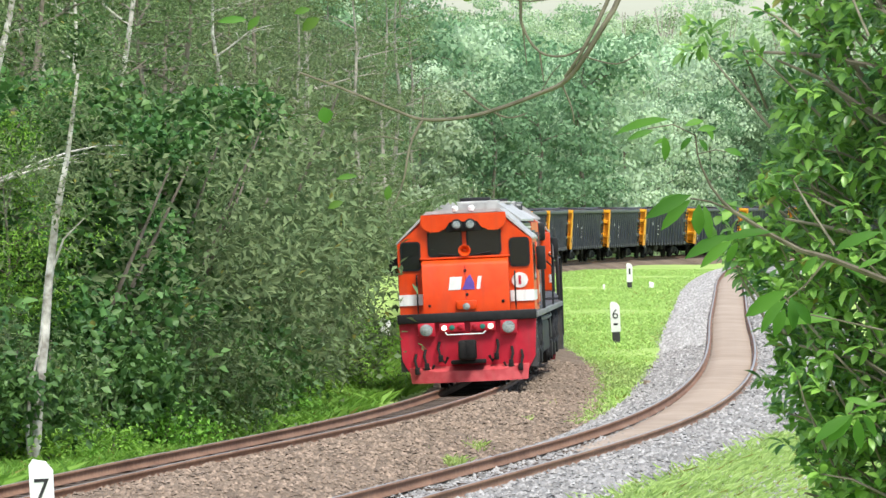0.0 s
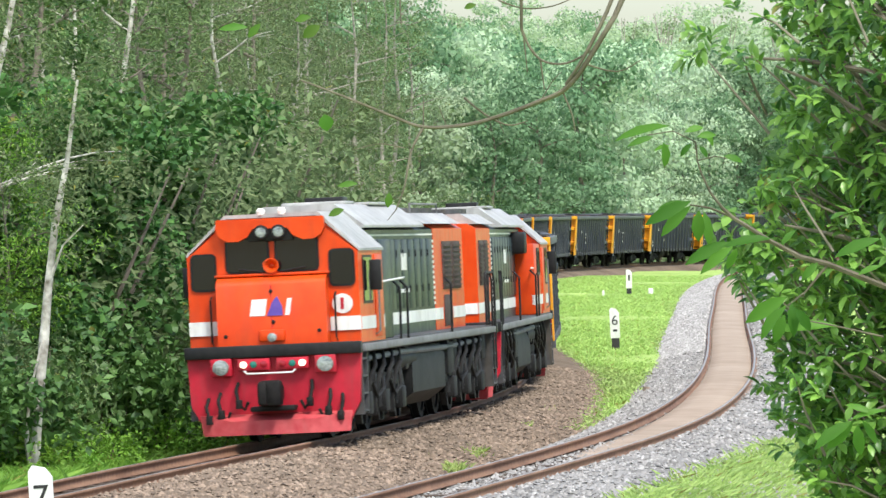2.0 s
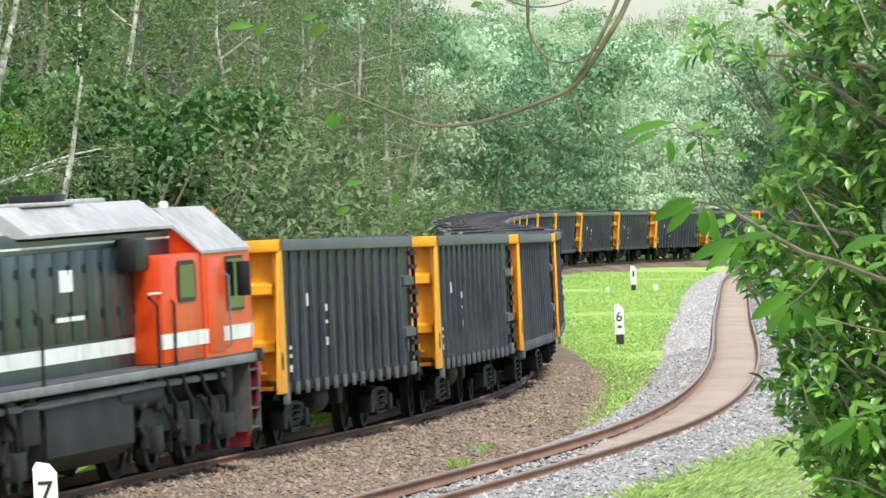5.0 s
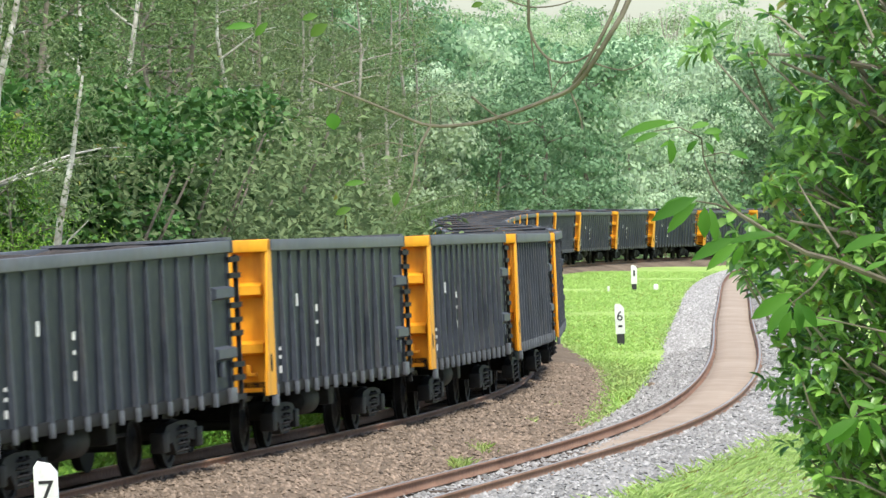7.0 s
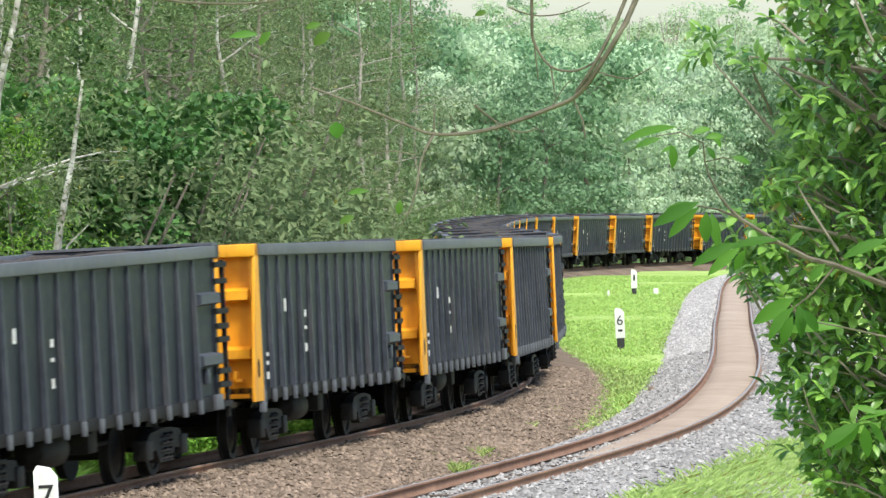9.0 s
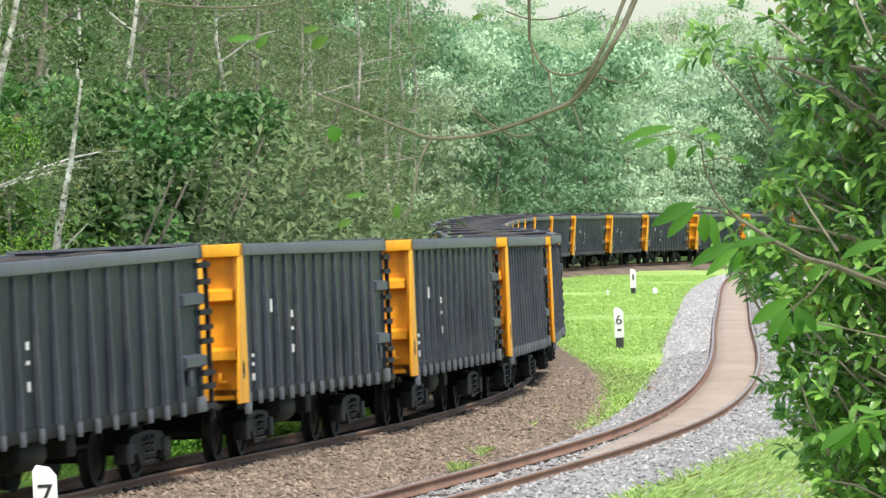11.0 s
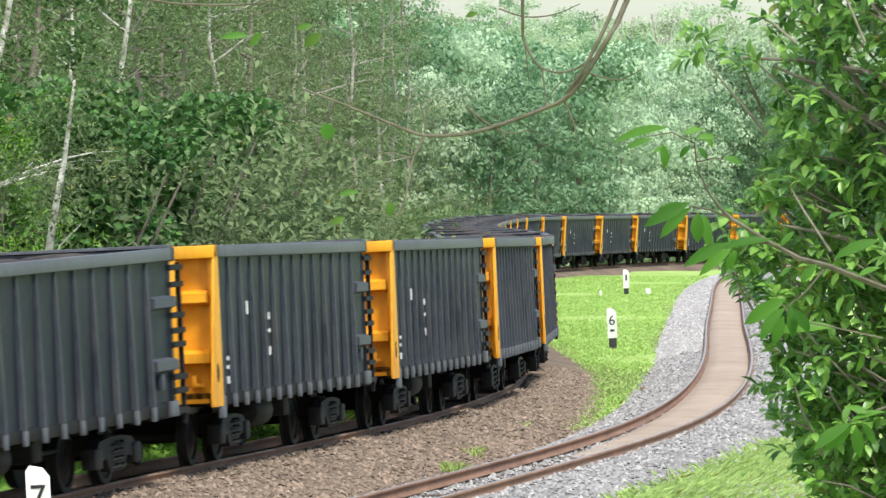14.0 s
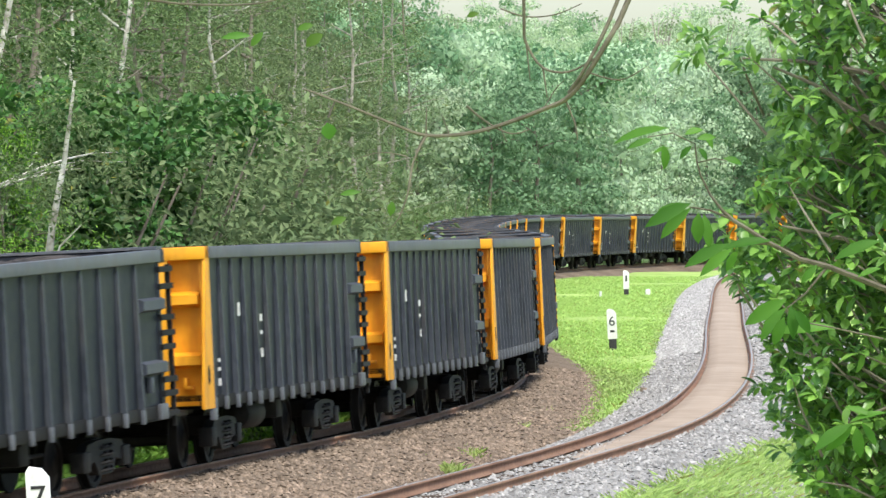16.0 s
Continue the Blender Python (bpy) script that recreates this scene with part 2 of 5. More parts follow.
# ---- building helpers ----
class Build:
    """Collects vertices and faces of one mesh."""

    def __init__(self):
        self.v, self.f = [], []

    def add(self, verts, faces):
        o = len(self.v)
        self.v += [tuple(p) for p in verts]
        self.f += [tuple(i + o for i in q) for q in faces]
        return self

    def box(self, x0, x1, y0, y1, z0, z1, c=0.0):
        """A box, with its edges chamfered by c."""
        if c <= 0:
            p = [(x, y, z) for x in (x0, x1) for y in (y0, y1) for z in (z0, z1)]
            return self.add(p, [(0, 1, 3, 2), (4, 6, 7, 5), (0, 4, 5, 1), (2, 3, 7, 6), (0, 2, 6, 4), (1, 5, 7, 3)])
        bm = bmesh.new()
        bmesh.ops.create_cube(bm, size=1.0)
        for v in bm.verts:
            v.co = ((x0 + x1) / 2 + v.co.x * (x1 - x0), (y0 + y1) / 2 + v.co.y * (y1 - y0), (z0 + z1) / 2 + v.co.z * (z1 - z0))
        bmesh.ops.bevel(bm, geom=list(bm.edges), offset=c, segments=2, profile=0.5, affect="EDGES")
        return self.take(bm)

    def take(self, bm):
        bm.verts.index_update()
        self.add([v.co for v in bm.verts], [[v.index for v in f.verts] for f in bm.faces])
        bm.free()
        return self

    def prism(self, outline, y0, y1, axis="y"):
        """A polygon of (x, z) points drawn out along y (or (y, z) along x, or (x, y) along z)."""
        def at(a, b, w):
            return {"y": (a, w, b), "x": (w, a, b), "z": (a, b, w)}[axis]
        n = len(outline)
        p = [at(a, b, y0) for a, b in outline] + [at(a, b, y1) for a, b in outline]
        sides = [(i, (i + 1) % n, n + (i + 1) % n, n + i) for i in range(n)]
        return self.add(p, sides + [tuple(range(n))[::-1], tuple(range(n, 2 * n))])

    def tube(self, points, radii, n=8):
        """A tapered round tube along points."""
        pts = [Vector(p) for p in points]
        radii = [radii] * len(pts) if isinstance(radii, (int, float)) else radii
        up = Vector((0.31, 0.17, 0.93))
        rings, faces = [], []
        for i, p in enumerate(pts):
            way = (pts[min(i + 1, len(pts) - 1)] - pts[max(i - 1, 0)]).normalized()
            a = way.cross(up)
            if a.length < 1e-3:
                a = way.cross(Vector((1, 0, 0)))
            a.normalize()
            b = way.cross(a)
            rings += [p + (a * math.cos(k * 2 * math.pi / n) + b * math.sin(k * 2 * math.pi / n)) * radii[i] for k in range(n)]
            if i:
                o = (i - 1) * n
                faces += [(o + k, o + (k + 1) % n, o + n + (k + 1) % n, o + n + k) for k in range(n)]
        e = len(rings) - n
        return self.add(rings, faces + [tuple(range(n))[::-1], tuple(range(e, e + n))])

    def rod(self, a, b, r, n=12):
        return self.tube([a, b], [r, r], n)

    def ring(self, centre, axis, profile, n=24):
        """A turned body: profile of (radius, along) about an axis (x or y) at centre."""
        p, f = [], []
        for r, w in profile:
            for k in range(n):
                c, s = r * math.cos(k * 2 * math.pi / n), r * math.sin(k * 2 * math.pi / n)
                q = (c, w, s) if axis == "y" else (w, c, s) if axis == "x" else (c, s, w)
                p.append(Vector(q) + Vector(centre))
        for i in range(len(profile) - 1):
            o = i * n
            f += [(o + k, o + (k + 1) % n, o + n + (k + 1) % n, o + n + k) for k in range(n)]
        e = len(p) - n
        return self.add(p, f + [tuple(range(n))[::-1], tuple(range(e, e + n))])

    def mesh(self, name, material, smooth=False):
        me = bpy.data.meshes.new(name)
        me.from_pydata(self.v, [], self.f)
        bm = bmesh.new()
        bm.from_mesh(me)
        bmesh.ops.recalc_face_normals(bm, faces=list(bm.faces))
        bm.to_mesh(me)
        bm.free()
        if smooth:
            me.shade_smooth()
            me.set_sharp_from_angle(angle=radians(40))
        me.materials.append(material)
        return me


def part(name, b, material, parent=None, label="", smooth=True):
    ob = new(name, b if isinstance(b, bpy.types.Mesh) else b.mesh(name, material, smooth))
    if parent:
        ob.parent = parent
    if label:
        ob["label"] = label
    return ob


def thing(name, label, category, group="", kind=""):
    return tagged(new(name), label, category, group, kind)


def fast_mesh(name, verts, faces, material, smooth=False):
    """A large mesh out of arrays: verts (n, 3), faces (m, 3 or 4)."""
    me = bpy.data.meshes.new(name)
    verts, faces = np.asarray(verts, np.float32), np.asarray(faces, np.int32)
    k = faces.shape[1]
    me.vertices.add(len(verts))
    me.vertices.foreach_set("co", verts.ravel())
    me.loops.add(faces.size)
    me.loops.foreach_set("vertex_index", faces.ravel())
    me.polygons.add(len(faces))
    me.polygons.foreach_set("loop_start", np.arange(0, faces.size, k, dtype=np.int32))
    me.update(calc_edges=True)
    me.validate()
    if smooth:
        me.shade_smooth()
    me.materials.append(material)
    return me


# ---- the two tracks ----
class Line:
    """A track's centre line in plan: natural cubic spline x(y) through a few set-out points, with arc length."""

    def __init__(self, ys, xs, cant, dips):
        ys, xs = np.array(ys, float), np.array(xs, float)
        n, h = len(ys), np.diff(ys)
        a, r = np.zeros((n, n)), np.zeros(n)
        a[0, 0] = a[-1, -1] = 1
        for i in range(1, n - 1):
            a[i, i - 1], a[i, i], a[i, i + 1] = h[i - 1], 2 * (h[i - 1] + h[i]), h[i]
            r[i] = 6 * ((xs[i + 1] - xs[i]) / h[i] - (xs[i] - xs[i - 1]) / h[i - 1])
        self.ys, self.xs, self.h, self.m, self.cant, self.dips = ys, xs, h, np.linalg.solve(a, r), cant, dips
        self.y = np.linspace(ys[0], ys[-1], 4000)
        self.x = np.array([self.side(v) for v in self.y])
        self.s = np.concatenate([[0], np.cumsum(np.hypot(np.diff(self.x), np.diff(self.y)))])

    def side(self, y):
        i = int(np.clip(np.searchsorted(self.ys, y) - 1, 0, len(self.h) - 1))
        h, a, b = self.h[i], self.ys[i + 1] - y, y - self.ys[i]
        return (self.m[i] * a ** 3 + self.m[i + 1] * b ** 3) / (6 * h) + (self.xs[i] / h - self.m[i] * h / 6) * a + (self.xs[i + 1] / h - self.m[i + 1] * h / 6) * b

    def at(self, s):
        """The point of the centre line s metres along it (from its near end)."""
        return Vector((float(np.interp(s, self.s, self.x)), float(np.interp(s, self.s, self.y)), 0))

    def s_of(self, y):
        return float(np.interp(y, self.y, self.s))

    def lean(self, s):
        """How far the right rail stands above the left one; the bank changes sides where the curve does."""
        return self.cant * float(np.clip((190 - np.interp(s, self.s, self.y)) / 45, -1, 1))

    def level(self, s):
        """Height of the track's middle: a slight sag in the curve and a fall towards the near end."""
        y = float(np.interp(s, self.s, self.y))
        u = max(0.0, 83 - max(y, 66))
        sag = float(np.interp(y, [84, 97, 106, 116, 130, 205, 260, 305], [0, 0.03, 0.055, 0.11, 0.16, 0.17, 0.1, 0.03]))
        return -0.0009 * u * u - 0.0046 * max(0.0, 66 - y) - sag if self.dips else 0.0

    def off(self, s, side, z=0.0):
        """A point beside the line: side metres to the right, z above the rail tops."""
        p, w = self.at(s), (self.at(s + 0.5) - self.at(s - 0.5)).normalized()
        return p + Vector((w.y, -w.x, 0)) * side + Vector((0, 0, z + self.level(s) + self.lean(s) * side / 1.067))


MAIN = Line([-260, -100, 20, 45, 59.4, 67.7, 72.8, 77.6, 84, 92, 100, 110, 120, 130, 145, 160, 180, 200, 220, 240, 265, 285, 302, 316, 330, 343, 357, 370, 400, 430, 520, 620, 760],
            [-62.0, -36.5, -15.9, -11.4, -8.63, -6.97, -5.67, -4.63, -3.45, -2.16, -1.0, 0.06, 0.81, 1.27, 1.42, 1.28, 0.95, 0.72, 0.76, 1.06, 1.62, 2.3, 3.15, 4.32, 5.95, 8.28, 11.0, 14.5, 23.5, 33.5, 66, 104, 160], 0.05, True)
LOOP = Line([20, 45, 60, 70, 77.5, 87.7, 96, 110, 125, 145, 172, 210, 276, 310, 350, 400, 450, 560, 760],
            [-9.7, -5.4, -2.75, -1.0, 0.33, 2.1, 3.35, 4.85, 5.95, 7.05, 8.3, 10.15, 13.5, 15.8, 20.5, 32.5, 48, 90, 170], 0.03, False)
GAUGE = 1.067


# ---- ground, ballast and rails ----
def sweep(line, outline, s0, s1, step, name, material, closed=True, rough_z=0.0, sink=None):
    """Draws a cross-section of (side, z) points along a line."""
    n, rows = len(outline), int((s1 - s0) / step) + 1
    rng = np.random.RandomState(5)
    v, f = [], []
    for i in range(rows):
        s = s0 + i * step
        for k, (a, z) in enumerate(outline):
            j = rough_z * (rng.rand() - 0.5) if 0 < k < n - 1 else 0
            v.append(line.off(s, a + j * 1.5, z + j - (sink(s) if sink else 0)))
    for i in range(rows - 1):
        for k in range(n if closed else n - 1):
            a, b = i * n + k, i * n + (k + 1) % n
            f.append((a, b, b + n, a + n))
    return fast_mesh(name, v, f, material, not closed)


def hill(x, y):
    """Height of the natural ground."""
    t = np.clip((y - 430 - 0.12 * x) / 330, 0, 1)
    up = t * t * (3 - 2 * t) * 19.0
    return -0.5 + up + 0.08 * np.sin(x * 0.31 + y * 0.12) + 0.06 * np.sin(y * 0.23 - x * 0.4)


def build_ground():
    ys = np.concatenate([np.arange(-60, 60, 10), np.arange(60, 340, 2.0), np.arange(340, 800, 10), np.geomspace(800, 4500, 24)])
    xs = np.concatenate([-np.geomspace(3000, 40, 22), np.arange(-38, 60, 2.0), np.geomspace(60, 3000, 22)])
    gx, gy = np.meshgrid(xs, ys)
    v = np.stack([gx.ravel(), gy.ravel(), hill(gx, gy).ravel()], 1)
    n, m = len(xs), len(ys)
    i = (np.arange(m - 1)[:, None] * n + np.arange(n - 1)[None]).ravel()
    g = new("ground", fast_mesh("ground", v, np.stack([i, i + 1, i + n + 1, i + n], 1), SOIL, True))
    tagged(g, "grassy earth along a railway line, rising to a wooded hill", "ground", kind="structure")


def rail_outline(side):
    """Flat-bottomed rail: foot, web and head."""
    half = [(0.062, -0.15), (0.062, -0.138), (0.012, -0.118), (0.012, -0.045), (0.035, -0.032), (0.035, -0.006), (0.026, 0.0)]
    return [(side + a, z) for a, z in half] + [(side - a, z) for a, z in reversed(half)]


def build_track(line, label, bed_material, bed, s1, sand):
    track = thing("railway_track", label, "railway track", "two railway tracks", "structure")
    s0 = line.s_of(22)
    part("ballast_bed", sweep(line, bed, s0, s1, 0.5, "ballast_bed", bed_material, False, 0.03), None, track)
    for k in (-1, 1):
        rail = part("rail", sweep(line, rail_outline(k * (GAUGE / 2 + 0.035)), s0, s1, 1.0, "rail", STEEL), None, track, "rusty steel rail")
        a = k * (GAUGE / 2 + 0.035)
        part("running_surface", sweep(line, [(a - 0.024, 0.001), (a - 0.02, 0.004), (a + 0.02, 0.004), (a + 0.024, 0.001)], s0, s1, 1.0, "running_surface", RAILTOP), None, rail, "worn shiny rail head")
    if sand:
        part("sand_fill", sweep(line, [(-0.5, -0.16), (-0.46, -0.09), (-0.2, -0.06), (0.1, -0.065), (0.46, -0.09), (0.5, -0.16)], line.s_of(88), s1, 0.5, "sand_fill", SAND, False, 0.0, lambda s: 0.10 * float(np.clip((line.s_of(118) - s) / 30, 0, 1))), None, track, "pale sandy fill between the rails")
    return track


MAIN_BED = [(-2.3, -0.62), (-1.25, -0.24), (-0.72, -0.19), (-0.45, -0.25), (0.45, -0.25), (0.70, -0.10), (1.0, -0.13), (1.5, -0.2), (2.0, -0.32), (3.0, -0.54)]
LOOP_BED = [(-2.3, -0.62), (-1.8, -0.36), (-1.2, -0.18), (-0.8, -0.14), (-0.45, -0.19), (0.45, -0.19), (0.72, -0.11), (1.3, -0.15), (2.4, -0.34), (4.2, -0.6)]
build_ground()
main_track = build_track(MAIN, "rusty railway track on brown ballast, curving out of the woods", BROWN_BALLAST, MAIN_BED, MAIN.s_of(640), False)
loop_track = build_track(LOOP, "rusty railway track on pale grey ballast with sandy fill", GREY_BALLAST, LOOP_BED, LOOP.s_of(500), True)


def bed_height(bed, a):
    return float(np.interp(a, [p[0] for p in bed], [p[1] for p in bed]))


def scatter_stones(line, bed, a0, a1, y0, y1, count, size, material, parent, skip, seed):
    """Loose angular stones lying on a ballast bed."""
    rng = np.random.RandomState(seed)
    base = np.array([(1, 0, 0), (-1, 0, 0), (0, 1, 0), (0, -1, 0), (0, 0, 1), (0, 0, -1)], float)
    tri = np.array([(0, 2, 4), (2, 1, 4), (1, 3, 4), (3, 0, 4)])
    v, f = [], []
    near, far = line.s_of(y0), line.s_of(y1)
    while len(v) < count:
        a, s = rng.uniform(a0, a1), near + (far - near) * rng.rand() ** 1.5
        if skip and abs(a) < skip:
            continue
        r = size * rng.uniform(0.5, 1.25)
        shape = base * rng.uniform(0.55, 1.1, (6, 1)) * r * np.array([1, 1, 0.75])
        t = rng.uniform(0, 6.28)
        c, si = math.cos(t), math.sin(t)
        shape = np.stack([shape[:, 0] * c - shape[:, 1] * si, shape[:, 0] * si + shape[:, 1] * c, shape[:, 2] + 0.25 * shape[:, 0]], 1)
        f.append(tri + 6 * len(v))
        v.append(shape + np.array(line.off(s, a, bed_height(bed, a) + r * 0.3)))
    ob = part("ballast_stones", fast_mesh("ballast_stones", np.concatenate(v), np.concatenate(f), material), None, parent)
    ob["kind"] = "stuff"


scatter_stones(MAIN, MAIN_BED, -1.5, 3.1, 62, 140, 34000, 0.046, BROWN_STONE, main_track, 0, 1)
scatter_stones(LOOP, LOOP_BED, -2.3, 3.9, 62, 180, 40000, 0.046, GREY_STONE, loop_track, 0, 2)
scatter_stones(LOOP, LOOP_BED, -2.3, -0.66, 150, 330, 16000, 0.07, GREY_STONE, loop_track, 0, 6)
scatter_stones(LOOP, LOOP_BED, 0.66, 3.9, 150, 300, 9000, 0.07, GREY_STONE, loop_track, 0, 7)


def blades(name, spots, height, width, material, label, seed):
    """Grass: many narrow bent blades standing on the ground."""
    rng = np.random.RandomState(seed)
    n = len(spots)
    h = height * rng.uniform(0.4, 1.3, n)
    t = rng.uniform(0, 6.283, n)
    w = np.stack([np.cos(t), np.sin(t), np.zeros(n)], 1) * (width * rng.uniform(0.6, 1.4, n))[:, None]
    lean = rng.normal(0, 0.8, (n, 2)) * h[:, None]
    mid = spots + np.stack([lean[:, 0] * 0.3, lean[:, 1] * 0.3, h * 0.6], 1)
    tip = spots + np.stack([lean[:, 0], lean[:, 1], h], 1)
    v = np.stack([spots - w, spots + w, mid + w * 0.7, tip], 1).reshape(-1, 3)
    i = np.arange(n)[:, None] * 4
    ob = new(name, fast_mesh(name, v, i + np.array([[0, 1, 2, 3]]), material))
    return tagged(ob, label, "grass", kind="stuff")


def band(line, a_near, a_far, y0, y1, count, seed, power=1.0, bed=None):
    """Random spots on the ground beside a line."""
    rng = np.random.RandomState(seed)
    out = []
    for _ in range(count):
        y = y0 + (y1 - y0) * rng.rand() ** power
        a = rng.uniform(a_near, a_far) + rng.normal(0, 0.15)
        p = line.off(line.s_of(y), a)
        out.append((p.x, p.y, max(float(hill(p.x, p.y)), bed_height(bed, abs(a)) if bed else -9) - 0.02))
    return np.array(out)


def between(y0, y1, count, seed):
    rng = np.random.RandomState(seed)
    out = []
    while len(out) < count:
        y = y0 + (y1 - y0) * rng.rand() ** 1.3
        a, b = MAIN.side(y) + float(np.interp(y, [105, 140], [1.9, 2.05])), LOOP.side(y) - 2.0
        a, b = a + rng.normal(0, 0.12), b + rng.normal(0, 0.12)
        if b > a and rng.rand() < (b - a) / 6:
            out.append((rng.uniform(a, b), y, -0.44))
    return np.array(out)


blades("grass", between(105, 330, 90000, 3), 0.08, 0.02, GRASS, "bright short green grass between the tracks", 3)
blades("grass", band(LOOP, 2.2, 6.0, 74, 96, 60000, 4, 1.0, LOOP_BED), 0.16, 0.011, GRASS, "bright green grass beside grey ballast", 4)
blades("grass", band(MAIN, -4.2, -1.7, 58, 190, 48000, 5), 0.26, 0.02, DARKGRASS, "tall green verge grass along the brown ballast", 5)


def lay_sleepers(line, track, y0, y1, top):
    """Old sleepers under the rails, each a piece of its own."""
    b = Build().box(-1.0, 1.0, -0.11, 0.11, -0.16, 0.0, 0.015)
    me = b.mesh("sleeper", SLEEPER, True)
    rng = random.Random(9)
    s, end = line.s_of(y0), line.s_of(y1)
    while s < end:
        ob = new("sleeper", me)
        w = line.at(s + 0.5) - line.at(s - 0.5)
        p = line.off(s, 0, top + rng.uniform(-0.012, 0.012))
        ob.parent = track
        ob.matrix_basis = Matrix.Translation(p) @ Matrix.Rotation(math.atan2(w.y, w.x) - math.pi / 2 + rng.uniform(-0.02, 0.02), 4, "Z") @ Matrix.Rotation(-math.atan(line.lean(s) / GAUGE), 4, "Y")
        s += 0.62


lay_sleepers(MAIN, main_track, 62, 135, -0.15)
lay_sleepers(LOOP, loop_track, 64, 125, -0.172)

tufts = np.random.RandomState(12)
TUFTS = [(0.52, 93.5), (-0.43, 92.0), (0.1, 99.0), (1.4, 104.0), (-1.6, 86.5), (1.9, 112.0), (0.2, 88.0)]
blades("grass", np.array([(x + tufts.normal(0, 0.09), y + tufts.normal(0, 0.5), -0.36) for x, y in TUFTS for _ in range(90)]), 0.12, 0.012, GRASS, "small green weed tufts growing in the brown ballast", 13)


# ---- the train ----
def wheelset(parent, x, r, material=GRIME):
    """Two flanged wheels on an axle; its own frame sits on the axle's centre."""
    w = part("wheelset", Build().rod((0, -0.6, 0), (0, 0.6, 0), 0.075, 12), material, parent)
    w.location = (x, 0, r)
    for k in (-1, 1):
        a = k * 0.57
        part("wheel", Build().ring((0, a, 0), "y", [(0.12, k * 0.09), (0.14, k * 0.07), (r * 0.78, k * 0.03), (r * 0.82, k * 0.065), (r, k * 0.065),
                                               (r, -k * 0.04), (r + 0.028, -k * 0.05), (r + 0.028, -k * 0.075), (r * 0.8, -k * 0.07), (0.12, -k * 0.05)], 20), material, w)
    return w


def coil(b, x, y, z0, z1, r):
    n = 30
    return b.tube([(x + r * math.cos(i * 0.75), y + r * math.sin(i * 0.75), z0 + (z1 - z0) * i / n) for i in range(n + 1)], 0.018, 4)


def wagon_bogie(wagon, x, wheels):
    b = Build()
    for k in (-1, 1):
        y = k * 0.98
        b.prism([(x - 0.95, 0.45), (x - 0.7, 0.62), (x - 0.25, 0.66), (x + 0.25, 0.66), (x + 0.7, 0.62), (x + 0.95, 0.45), (x + 0.75, 0.36), (x + 0.45, 0.40),
                 (x + 0.28, 0.22), (x - 0.28, 0.22), (x - 0.45, 0.40), (x - 0.75, 0.36)], y - 0.07, y + 0.07)
        for a in (-0.84, 0.84):
            b.box(x + a - 0.15, x + a + 0.15, y - 0.1, y + 0.1, 0.28, 0.54, 0.02)
        for a in (-0.12, 0.12):
            coil(b, x + a, y + k * 0.05, 0.26, 0.6, 0.085)
    b.box(x - 0.18, x + 0.18, -0.95, 0.95, 0.42, 0.68, 0.02)
    part("bogie_frame", b, GRIME, wagon)
    for a in (-0.84, 0.84):
        wheels.append(wheelset(wagon, x + a, 0.39))


WL, WH, WW, WB = 5.55, 2.98, 1.27, 0.98       # half length, height, half width and lower edge of the wagon body


def both(k, a, b):
    return (min(k * a, k * b), max(k * a, k * b))


